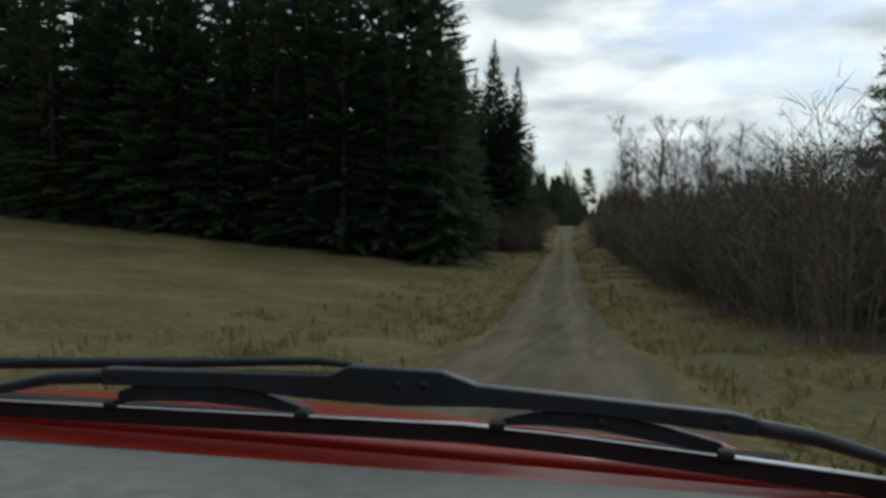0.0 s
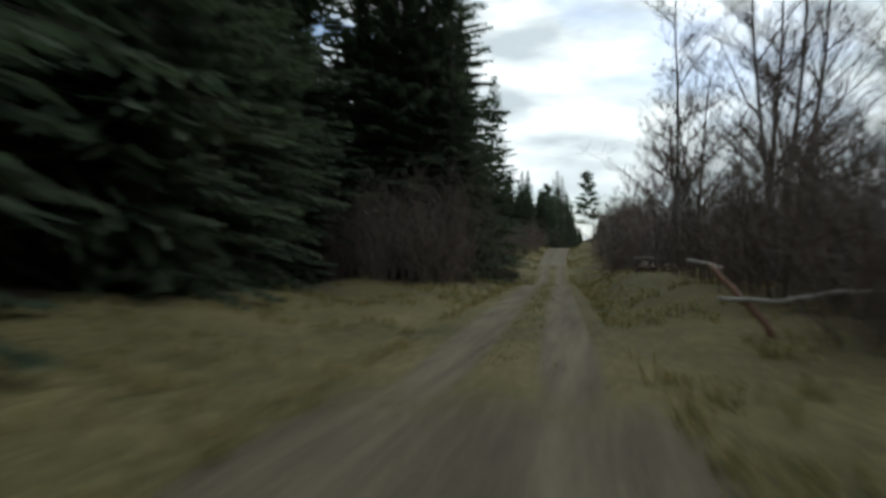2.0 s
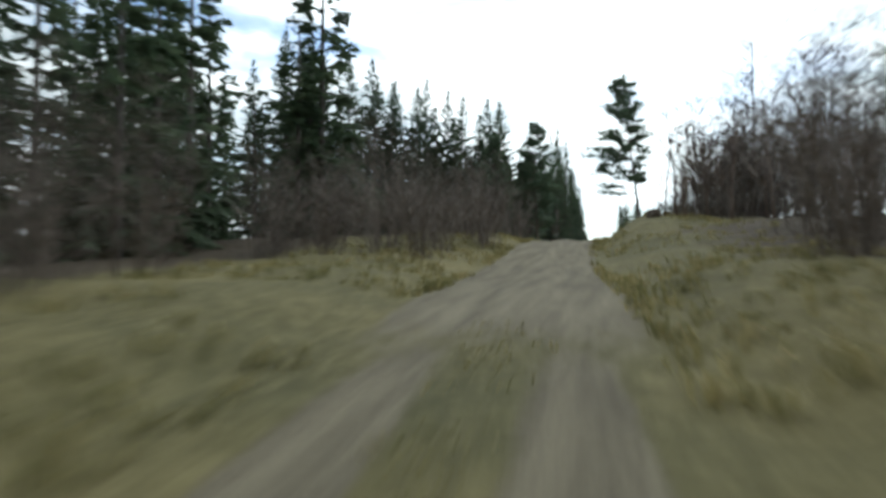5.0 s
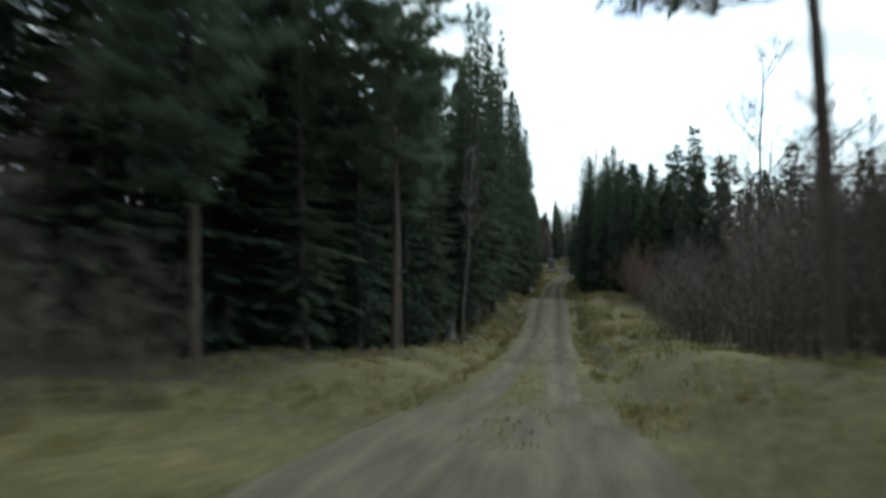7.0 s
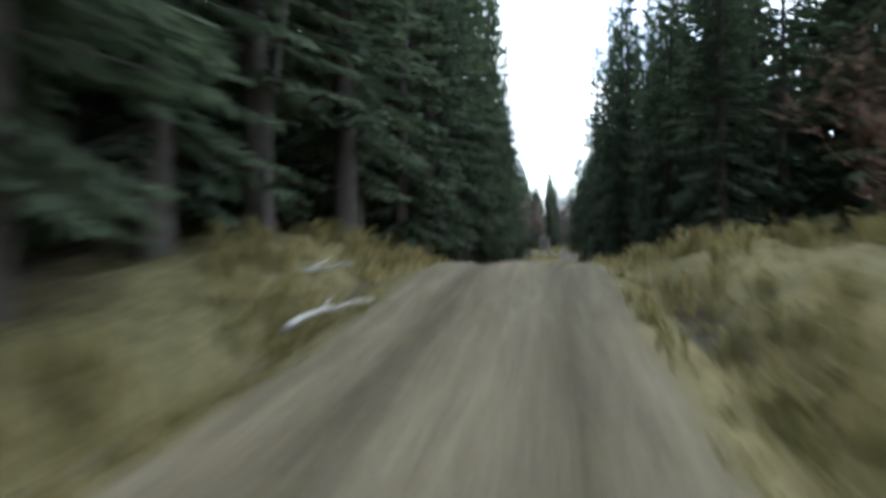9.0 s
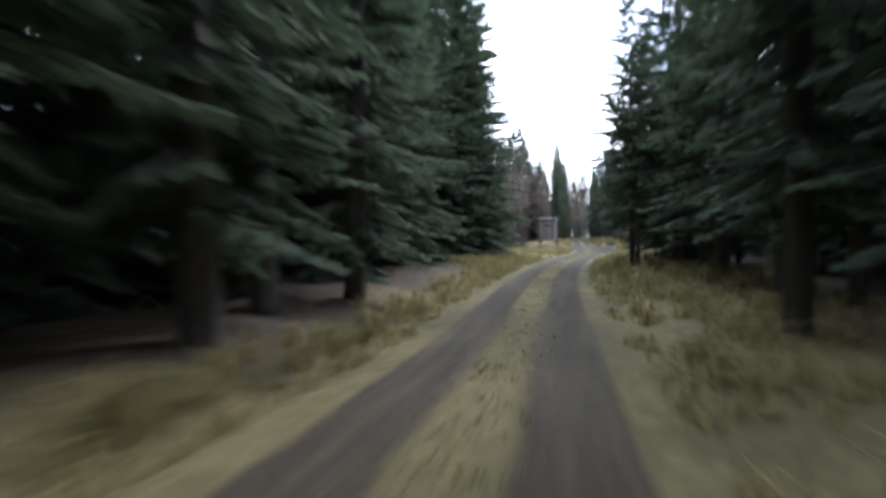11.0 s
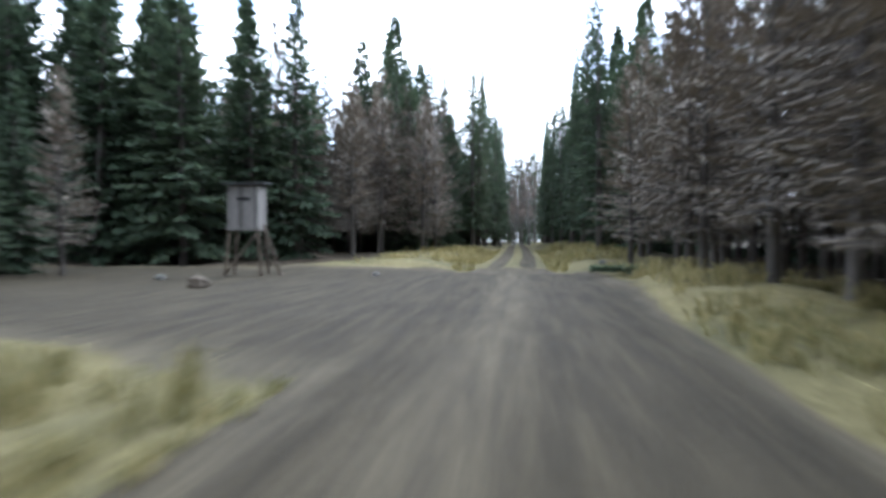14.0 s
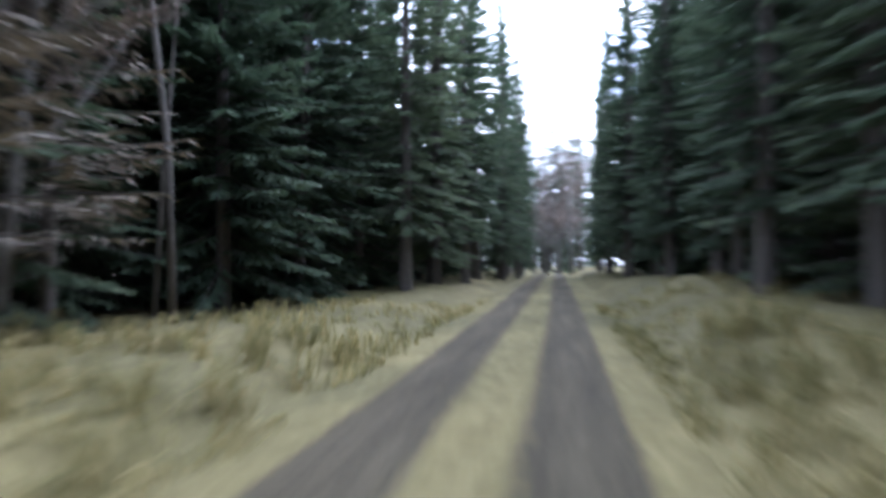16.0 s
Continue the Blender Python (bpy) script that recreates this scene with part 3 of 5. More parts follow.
def shrub_mesh(seed, h, r, mat, stems=26, twigs=9, thick=0.012):
    """A dense leafless shrub: many thin stems fanning up, each with side twigs."""
    rnd = random.Random(seed)
    b, t = Buf(), Buf()
    for _ in range(stems):
        az = rnd.uniform(0, 6.283)
        lean = rnd.uniform(0.05, 1.0)
        root = vec(math.cos(az), math.sin(az), 0) * rnd.uniform(0, 0.45) * r
        out = vec(math.cos(az + rnd.uniform(-0.5, 0.5)), math.sin(az + rnd.uniform(-0.5, 0.5)), 0)
        L = h * (1.05 - 0.35 * lean) * rnd.uniform(0.6, 1.08)
        pts = [root - vec(0, 0, 0.25)]
        for k in range(1, 4):
            u = k / 3
            pts.append(root + out * r * lean * 0.9 * u ** 1.3 + vec(rnd.uniform(-.12, .12), rnd.uniform(-.12, .12), L * u ** 0.92))
        b.tube(pts, [thick * 1.5, thick * 1.2, thick * 0.8, thick * 0.3], 3, False)
        for _ in range(twigs):
            u = rnd.uniform(0.12, 1.0) * 3
            i = min(int(u), 2)
            p = pts[i].lerp(pts[i + 1], u - i)
            d = ((pts[i + 1] - pts[i]).normalized() * 0.8 + arc_dir(rnd.uniform(0, 6.283), rnd.uniform(-0.2, 0.7))).normalized()
            l1 = rnd.uniform(0.35, 0.95) * (h / 4) ** 0.5
            q = p + d * l1
            side = d.cross(vec(rnd.uniform(-1, 1), rnd.uniform(-1, 1), rnd.uniform(-1, 1)))
            side = side.normalized() if side.length > 0.01 else vec(1, 0, 0)
            t.blade(p, q, side, thick * 1.1)
            for _ in range(3):
                p2 = p.lerp(q, rnd.uniform(0.2, 0.9))
                d2 = (d + arc_dir(rnd.uniform(0, 6.283), rnd.uniform(-0.4, 0.8))).normalized()
                side2 = d2.cross(vec(rnd.uniform(-1, 1), rnd.uniform(-1, 1), rnd.uniform(-1, 1)))
                side2 = side2.normalized() if side2.length > 0.01 else vec(0, 1, 0)
                t.blade(p2, p2 + d2 * l1 * rnd.uniform(0.4, 0.8), side2, thick * 0.85)
    return b.mesh("shrub_stool", mat, False), t.mesh("shrub_crown", mat, False)


def pine_meshes(seed, h, bare, r, lean=(0.0, 0.0), left_heavy=0.0, limbs=(3, 4, 4), low=(), step=(0.3, 0.55)):
    """A Scots pine: a long bare stem and a loose crown of needle clumps on crooked limbs."""
    rnd = random.Random(seed)
    trunk, crown = Buf(), Buf()
    axis = lambda z: vec(lean[0] * z / h + 0.25 * math.sin(z * 0.45) * z / h, lean[1] * z / h, z)
    tp = [axis(h * k / 12) for k in range(13)]
    trunk.tube([tp[0] - vec(0, 0, 0.4)] + tp, [0.17] + [0.14 * (1 - 0.9 * k / 12) for k in range(13)], 8)

    def bough(z, az, L, el):
        p0 = axis(z)
        pts = [p0]
        d = arc_dir(az, el)
        for q in range(3):
            d = (d + vec(rnd.uniform(-.3, .3), rnd.uniform(-.3, .3), rnd.uniform(-.15, .3))).normalized()
            pts.append(pts[-1] + d * L / 3)
        crown.tube(pts, [0.04, 0.03, 0.018, 0.008], 4, False, 1)
        for q in range(int(4 + L * 8)):
            u = rnd.uniform(0.3, 1.02) * 3
            i = min(int(u), 2)
            c = pts[i].lerp(pts[i + 1], u - i) + vec(rnd.uniform(-.3, .3), rnd.uniform(-.3, .3), rnd.uniform(-.06, .16))
            for _ in range(11):
                dd = arc_dir(rnd.uniform(0, 6.283), rnd.uniform(-0.5, 1.3))
                sd = dd.cross(vec(0.3, 0.5, 0.8)).normalized()
                s0 = c + vec(rnd.uniform(-.1, .1), rnd.uniform(-.1, .1), rnd.uniform(-.08, .08))
                crown.blade(s0, s0 + dd * rnd.uniform(0.2, 0.42), sd, 0.032)

    for z, az, L in low:
        bough(z, az, L, -0.12)
    z = bare
    while z < h:
        frac = (z - bare) / (h - bare)
        reach = r * (0.55 + 0.5 * float(ramp01(frac, 0.0, 0.25))) * (1 - 0.85 * max(0.0, (frac - 0.3) / 0.7) ** 1.3)
        for k in range(rnd.choice(limbs)):
            az = rnd.uniform(0, 6.283)
            bias = 1 - left_heavy * math.cos(az)
            L = reach * rnd.uniform(0.6, 1.05) * bias
            if L < 0.3:
                continue
            bough(z, az, L, rnd.uniform(-0.2, 0.15) + 0.45 * frac * frac)
        z += rnd.uniform(*step)
    return trunk.mesh("pine_trunk", M_PINE_BARK), crown.mesh("pine_crown", M_PINE, False, M_PINE_BARK)


def tree_thing(name, meshes, at, label, category="tree", group="", scale=1.0, turn=0.0, parts=("trunk", "crown")):
    root = new(name)
    for nm, me in zip(parts, meshes):
        part_mesh(nm, me, root)
    root.matrix_basis = pose(wx(at[0], at[1]), at[1], ground_z(at[0], at[1]) - 0.03, 0, 0, turn)
    root.scale = (scale, scale, scale)
    return tagged(root, label, category, group)


def set_of(kinds, spots, seed):
    """Plants copies of the finished things in kinds at spots (x, s, scale)."""
    rnd = random.Random(seed)
    for x, s, k in spots:
        src = rnd.choice(kinds)
        ob = copy_thing(src, pose(wx(x, s), s, ground_z(x, s) - 0.03, rnd.uniform(-1.5, 1.5), rnd.uniform(-1.5, 1.5), rnd.uniform(0, 360)))
        w = k * rnd.uniform(0.92, 1.08)
        ob.scale = (w, w, k)


def band(seed, s0, s1, x0, x1, step, k0=0.9, k1=1.1, jitter=0.45):
    """Spots strewn over a strip of ground between s0..s1 and x0..x1."""
    rnd = random.Random(seed)
    out = []
    s = s0
    while s < s1:
        x = x0
        while x < x1:
            out.append((x + rnd.uniform(-jitter, jitter) * step, s + rnd.uniform(-jitter, jitter) * step, rnd.uniform(k0, k1)))
            x += step
        s += step
    return out


# ---- kinds of trees and shrubs: one of each, the rest are copies ----
tall = []
for i, (h, r, base) in enumerate(((19.5, 3.4, 2.4), (18.0, 3.2, 1.8), (20.5, 3.6, 3.0), (17.0, 3.2, 1.4))):
    tall.append(tree_thing("spruce", conifer_meshes(10 + i, h, r, base, M_NEEDLE, whorl=0.34, per=5, droop=0.36, fullness=0.85, gap=0.105, spray=0.72, wide=0.8),
                           ((-10.5, -12.5, -6.6, -7.4)[i], (63.0, 68.5, 88.0, 94.0)[i]),
                           "tall dark green spruce in a dense stand beside the track", "tree", "road-side spruces", turn=40 * i))
edge = []
for i, (h, r, base) in enumerate(((19.0, 4.1, 0.9), (17.5, 3.9, 0.6), (20.0, 4.3, 1.2))):
    edge.append(tree_thing("spruce", conifer_meshes(20 + i, h, r, base, M_NEEDLE, whorl=0.36, per=6, droop=0.34, fullness=0.8, gap=0.105, spray=0.72, wide=0.8),
                           ((-7.0, -9.0, -9.4)[i], (78.5, 84.0, 101.5)[i]),
                           "broad dark spruce with drooping boughs at the wood's edge", "tree", "road-side spruces", turn=55 * i))
alley = []
for i, (h, r, base) in enumerate(((21.5, 2.5, 2.0), (20.0, 2.3, 1.5), (22.5, 2.6, 2.7))):
    alley.append(tree_thing("spruce", conifer_meshes(25 + i, h, r, base, M_NEEDLE, whorl=0.34, per=5, droop=0.36, fullness=0.7, gap=0.105, spray=0.72, wide=0.8),
                            ((-6.9, -6.8, -6.9)[i], (231.5, 236.5, 241.5)[i]),
                            "tall slim spruce in the rows lining the track", "tree", "road-side spruces", turn=65 * i))
mid = []
for i, (h, r, base) in enumerate(((19.0, 4.0, 0.9), (17.5, 3.8, 1.2), (20.0, 4.1, 1.6))):
    mid.append(tree_thing("spruce", conifer_meshes(35 + i, h, r, base, M_NEEDLE, whorl=0.5, per=6, droop=0.34, fullness=0.8, gap=0.34, wide=1.6, spray=1.25),
                          ((-16.5, -19.5, -22.5)[i], (357.0, 353.5, 356.5)[i]),
                          "broad dark spruce in the depth of the wood", "tree", "inner spruces", turn=75 * i))
bend_spruce = []
for i, (h, r, base) in enumerate(((12.0, 2.4, 2.3), (11.0, 2.2, 2.5))):
    bend_spruce.append(tree_thing("spruce", conifer_meshes(45 + i, h, r, base, M_NEEDLE, whorl=0.3, per=6, droop=0.36, fullness=0.45, gap=0.105, spray=0.7, wide=0.66, girth=0.6),
                                  ((3.15, 3.6)[i], (272.9, 274.4)[i]),
                                  "dark spruce with thin bare lower trunk by the bend", "tree", "road-side spruces", turn=80 * i))
young = []
for i, (h, r, base) in enumerate(((10.0, 2.2, 0.4), (9.0, 2.1, 0.3), (11.5, 2.4, 0.8))):
    young.append(tree_thing("young_spruce", conifer_meshes(30 + i, h, r, base, M_NEEDLE, whorl=0.27, per=5, spray=0.85, gap=0.22),
                            ((-9.0, 12.3, 12.6)[i], (366.0, 347.0, 352.5)[i]),
                            "young green spruce with branches down to the grass", "tree", "young spruces", turn=70 * i))
larch = []
for i, (h, r, base) in enumerate(((9.5, 2.3, 1.5), (8.6, 2.1, 1.2), (10.4, 2.2, 1.8))):
    larch.append(tree_thing("larch", conifer_meshes(50 + i, h, r, base, M_LARCH, whorl=0.26, per=5, spray=1.0, droop=0.02, fullness=0.55, wide=0.2, gap=0.16),
                            ((9.6, 11.2, -6.2)[i], (318.0, 322.0, 348.0)[i]),
                            "bare brown larch with fine leafless twigs", "tree", "bare larches", turn=50 * i))
birch = []
for i, (h, sp, st) in enumerate(((14.0, 4.6, 1), (12.5, 3.8, 2), (15.0, 4.2, 1))):
    birch.append(tree_thing("birch", bare_tree_mesh(70 + i, h, sp, M_BIRCH, st), ((6.3, 8.2, 9.6)[i], (82.0, 85.5, 79.0)[i]),
                            "leafless birch with a grey trunk and fine twigs", "tree", "bare birches", turn=90 * i))


def shrub_thing(name, me, at, label, group, scale=1.0):
    ob = new(name)
    for nm, m in zip(("stool", "crown"), me):
        part_mesh(nm, m, ob)
    ob.matrix_basis = pose(wx(at[0], at[1]), at[1], ground_z(at[0], at[1]), 0, 0, 33)
    ob.scale = (scale, scale, scale)
    return tagged(ob, label, "shrub", group)


shrub = [shrub_thing("shrub", shrub_mesh(90 + i, h, r, M_SHRUB, stems=30, twigs=9), at, "leafless brown shrub in a dense roadside thicket", "thicket shrubs")
         for i, (h, r, at) in enumerate(((4.6, 2.0, (6.6, 24.0)), (4.0, 1.9, (7.0, 34.0)), (5.2, 2.1, (8.8, 28.0))))]
red_shrub = shrub_thing("reddish_shrub", shrub_mesh(99, 4.2, 2.0, M_REDSHRUB, stems=54, twigs=12), (6.3, 210.0), "leafless reddish-brown shrub on the verge", "")
low_shrub = shrub_thing("low_shrub", shrub_mesh(98, 2.2, 1.3, M_SHRUB, stems=26, twigs=8, thick=0.009), (6.6, 202.0), "low leafless brown shrub in the verge grass", "verge shrubs")

# shrubs at the back of the thickets, gathered to be joined below
back_shrubs = []
# --- left stand behind the first field and along the track
set_of(edge, band(1, 49, 52, -46, -8, 3.0, 1.15, 1.35), 1)
set_of(mid, band(2, 57, 74, -14, -10.5, 3.6, 0.95, 1.15) + [(-9.6, 93.2, 0.95), (-8.8, 97.8, 0.9), (-9.4, 101.5, 0.88), (-11.0, 99.5, 0.95)], 2)
set_of(edge, [(-8.6, 77.8, 1.28), (-9.0, 81.2, 1.25), (-12.8, 73.0, 1.3), (-13.0, 68.5, 1.2), (-9.4, 57.5, 1.0), (-10.2, 62.5, 1.0), (-11.2, 66.5, 1.0), (-5.6, 99.0, 1.0), (-10.2, 78.0, 1.1), (-6.6, 83.0, 1.0), (-11.2, 82.5, 1.1), (-9.8, 97.0, 0.95), (-10.5, 90.0, 1.1), (-7.0, 91.5, 0.9), (-7.2, 87.5, 1.0), (-7.4, 95.5, 0.95), (-5.8, 79.5, 1.12)], 31)
# --- right thicket and the birches behind it
set_of(shrub, band(4, 17, 60, 6.4, 9.5, 2.1, 1.0, 1.35), 4)
set_of(shrub, band(33, 34, 60, 5.2, 6.4, 2.4, 0.6, 0.8), 33)
set_of(shrub, band(44, 60, 70, 4.9, 8.4, 1.9, 0.7, 0.95), 44)
back_shrubs += band(45, 68, 128, 14.5, 22, 4.4, 1.15, 1.5)
back_shrubs += band(5, 20, 64, 10.5, 17, 3.0, 1.35, 1.65)
set_of(birch, [(7.4, 70.0, 0.84), (8.8, 73.5, 0.92), (7.6, 92.0, 0.84), (11.5, 68.0, 0.88), (10.5, 77.5, 0.97), (12.5, 83.0, 0.88), (13.5, 74.0, 0.79), (12.0, 92.0, 0.84),
               (15.5, 79.0, 0.92), (15.0, 66.5, 0.79), (7.4, 99.0, 0.85), (9.6, 102.5, 0.9), (6.7, 95.0, 0.7), (16.5, 88.0, 0.79), (18.5, 72.0, 0.88), (19.5, 83.5, 0.84), (22.0, 77.0, 0.79), (22.5, 90.0, 0.88), (26.0, 84.0, 0.79)], 6)
set_of(shrub, band(61, 71, 86, 6.6, 10, 2.3, 0.45, 0.7), 61)
back_shrubs += band(62, 86, 104, 9.5, 15, 2.7, 1.1, 1.45)
set_of(shrub, band(34, 76, 94, 8.5, 13, 3.8, 0.5, 0.75), 34)
set_of(shrub, band(7, 105, 126, 5.2, 13, 2.7, 0.95, 1.35), 7)
back_shrubs += band(42, 127, 140, 9, 14, 3.0, 1.0, 1.4)
# --- left shrubs between the stands
set_of(shrub, band(8, 71.5, 77, -9.2, -3.8, 1.5, 0.85, 1.1), 8)
set_of(shrub, [(-4.3, 94.5, 0.6), (-4.7, 97.5, 0.65), (-4.0, 100.5, 0.6), (-5.2, 92.0, 0.55)], 72)
set_of(shrub, band(9, 101, 122, -10, -4.8, 2.9, 0.6, 0.85), 9)
set_of(shrub, band(10, 131, 158, -10, -4.4, 2.7, 0.65, 0.95), 10)
set_of(shrub, band(67, 157, 163, -9.4, -4.6, 1.9, 0.36, 0.5), 67)
# --- left wood past the crest
set_of(edge, [(-24 + 0.75 * k + 0.8 * (k % 2), 156 + k * 0.95 + 1.5 * (k % 3), 0.84 + 0.06 * (k % 3)) for k in range(21)], 11)
set_of(alley, [(-7.5, 173.5, 0.6), (-6.9, 177.2, 0.62)], 73)
set_of(mid, [(-8.8, 179.6, 0.8), (-10.4, 182.5, 0.85), (-9.4, 176.2, 0.75)], 71)
set_of(alley, [(-4.9 - 1.5 * (1 - float(ramp01(k, 1, 5))) + 0.6 * float(ramp01(k, 9, 17)) + 0.4 * math.sin(k * 2.3), 183 + 3.3 * k, min(1.0, 0.6 + 0.07 * k) + 0.05 * math.sin(k * 1.7)) for k in range(23)], 12)
set_of(mid, [(-8.4 + 0.6 * math.sin(k * 1.9), 181 + 3.9 * k, min(1.0, 0.7 + 0.06 * k) + 0.06 * math.sin(k * 2.7)) for k in range(20)], 39)
set_of(edge, [(-6.6 + 0.8 * float(ramp01(k, 6, 9)) + 0.4 * math.sin(k * 2.3), 260.5 + 2.4 * k, 0.82 + 0.14 * float(ramp01(k, 5, 8)) + 0.05 * math.sin(k * 1.7)) for k in range(12)], 51)
set_of(edge, [(-8.8, 287.0, 0.95), (-9.6, 283.0, 1.0), (-11.6, 286.0, 1.0)], 66)
set_of(mid, [(-10.4 + 0.7 * math.sin(k * 1.9), 259 + 3.2 * k, 0.95 + 0.06 * math.sin(k * 2.7)) for k in range(9)], 52)
# --- right wood past the dip
set_of(alley, [(4.5 - 0.5 * float(ramp01(k, 1, 7)) + 0.4 * math.sin(k * 2.1), 217 + 3.3 * k, min(0.86, 0.58 + 0.04 * k) + 0.04 * math.sin(k * 1.3)) for k in range(12)], 15)
set_of(mid, [(8.2 + 0.5 * math.sin(k * 1.9), 218 + 3.8 * k, min(0.85, 0.62 + 0.04 * k)) for k in range(10)], 40)
set_of(alley, [(6.5 + 0.4 * math.sin(k * 2.6), 218.5 + 3.3 * k, min(0.86, 0.6 + 0.04 * k)) for k in range(11)], 60)
set_of(mid, band(16, 214, 217, 11, 34, 2.4, 0.5, 0.6), 16)
set_of(birch, band(17, 150, 170, 9.5, 17, 3.6, 0.5, 0.72), 17)
back_shrubs += band(43, 146, 160, 8.5, 13, 2.8, 1.2, 1.6)
set_of(birch, [(9.0, 186.5, 0.92), (10.6, 189.5, 0.85), (6.9, 171.0, 0.5), (8.2, 176.0, 0.6), (9.4, 170.5, 0.62), (10.2, 181.0, 0.62), (7.6, 183.0, 0.5), (11.5, 174.5, 0.66), (12.6, 186.0, 0.66), (9.0, 190.0, 0.55)], 59)
set_of(birch, [(6.8, 152.0, 0.42), (7.6, 156.0, 0.5), (6.4, 158.5, 0.38), (8.6, 149.0, 0.5), (7.2, 162.0, 0.45), (9.2, 159.0, 0.55), (6.0, 166.0, 0.4), (8.4, 165.0, 0.55)], 64)
set_of(shrub, [(6.0, 150.0, 0.42), (6.6, 154.5, 0.5), (6.2, 159.0, 0.5), (7.6, 152.0, 0.55), (7.5, 158.0, 0.6), (5.8, 163.0, 0.5), (8.8, 155.0, 0.7), (8.2, 161.5, 0.7)], 65)
set_of(shrub, band(63, 157, 176, 6.3, 9.5, 2.2, 0.6, 0.9), 63)
set_of(shrub, band(18, 166, 208, 7.2, 12, 2.9, 0.8, 1.15), 18)
set_of(shrub, [(6.4, 193.0, 0.85), (7.4, 196.5, 0.9), (6.9, 200.0, 0.7)], 35)
# --- around the bend
set_of(bend_spruce, [(4.9, 278.2, 1.05), (4.1, 281.6, 1.0)], 32)
set_of(tall, band(19, 257, 284, 5.8, 11, 3.2, 0.75, 0.95), 19)
set_of(edge, [(10.0, 303.0, 1.0), (10.7, 307.5, 1.0), (11.4, 298.0, 0.95), (12.6, 293.0, 0.95), (13.8, 305.0, 1.05), (14.6, 299.5, 0.95), (14.2, 310.5, 0.95)], 37)
set_of(larch, band(21, 293, 330, -13.4, -11.8, 2.6, 0.55, 0.75), 21)
set_of(mid, band(38, 288, 332, -17.4, -14.0, 2.7, 0.34, 0.46), 38)
set_of(birch, [(-12.2, 317.5, 0.6), (-13.6, 322.0, 0.65), (-12.4, 308.0, 0.7)], 41)
set_of(shrub, band(53, 290, 328, -12.5, -10.6, 2.4, 0.45, 0.65), 53)
# the thick young wood between the bend and the first hide
def wood_edge(s):
    return -7.6 + 3.8 * float(ramp01(s, 297, 307))
set_of(young, [q for q in band(54, 289, 313, -15, -3, 2.6, 0.4, 0.62) if q[0] < wood_edge(q[1]) - 0.6], 55)
set_of(larch, [q for q in band(55, 290, 312, -14, -3, 2.8, 0.42, 0.62) if q[0] < wood_edge(q[1]) - 0.3], 56)
set_of(shrub, [q for q in band(56, 289, 313, -9, -3, 1.9, 0.4, 0.6) if wood_edge(q[1]) - 2.2 < q[0] < wood_edge(q[1]) + 0.5], 57)
set_of(birch, [(-5.2, 305.5, 0.8), (-6.8, 308.5, 0.9), (-4.8, 309.5, 0.85), (-8.6, 304.5, 0.8)], 58)
# --- around the junction
set_of(larch, band(23, 316, 346, 9.4, 15, 2.5, 0.95, 1.2), 23)
set_of(alley, [(8.5 - 0.8 * float(ramp01(k, 5, 14)) + 0.4 * math.sin(k * 2.1), 350 + 3.2 * k, 0.74 + 0.05 * math.sin(k * 1.3)) for k in range(20)], 24)
set_of(young, [(10.4 + 0.8 * math.sin(k * 1.7), 346 + 3.1 * k, 1.2 + 0.1 * math.sin(k * 2.9)) for k in range(18)], 47)
set_of(larch, band(25, 355, 361, -24, -3, 2.6, 0.95, 1.22), 25)
set_of(larch, band(29, 363, 368, -24, -6, 3.2, 1.15, 1.4), 29)
set_of(edge, [(-4.6, 360.5, 0.72), (-6.4, 364.0, 0.78), (-3.8, 367.5, 0.82), (-9.0, 365.0, 0.82), (-12.5, 363.5, 0.84), (-16.0, 366.0, 0.86), (-3.4, 371.5, 0.85), (-6.6, 370.0, 0.88), (-3.6, 377.0, 0.8), (-4.2, 383.0, 0.8)], 48)
set_of(mid, [(-13.6 - 2.6 * k, 341.6 + 1.9 * (k % 2) + 0.3 * k, 0.82 + 0.05 * (k % 3)) for k in range(9)], 30)
set_of(mid, [(-15.4 - 2.4 * k, 345.4 + 1.2 * (k % 2), 0.86 + 0.05 * (k % 3)) for k in range(10)], 76)
set_of(mid, [(-18.2 - 2.4 * k, 348.6 + 1.0 * (k % 2), 0.9 + 0.05 * (k % 3)) for k in range(9)], 77)
set_of(mid, [(-14.2 - 2.8 * k, 351.5 + 2.0 * (k % 2), 0.52 + 0.05 * (k % 3)) for k in range(9)], 75)
set_of(mid, [(-7.0, 368.5, 1.05), (-8.6, 373.0, 1.1), (-6.6, 377.5, 1.05), (-9.4, 381.0, 1.1), (-10.8, 369.0, 1.1), (-7.4, 385.5, 1.05), (12.6, 359.0, 0.95), (13.2, 363.5, 1.0), (12.4, 368.0, 1.0), (13.0, 372.5, 1.0), (11.4, 377.0, 0.9), (10.6, 382.0, 0.9), (10.8, 387.0, 0.9), (10.4, 392.0, 0.9), (10.6, 398.0, 0.9)], 74)
set_of(mid, [(-9.0, 345.5, 0.78), (-11.0, 344.5, 0.82), (-12.2, 347.0, 0.8)], 78)
set_of(tall, [(1.4, 441.0, 1.05), (3.4, 444.5, 1.1), (5.2, 440.0, 1.0), (7.4, 443.0, 1.08), (0.0, 445.0, 1.1), (4.4, 447.5, 1.12), (6.4, 447.0, 1.12), (2.2, 447.5, 1.1)], 50)
set_of(young, [(0.8 + 2.1 * k, 447 + 1.5 * (k % 2), 0.55 + 0.1 * (k % 3)) for k in range(5)], 54)
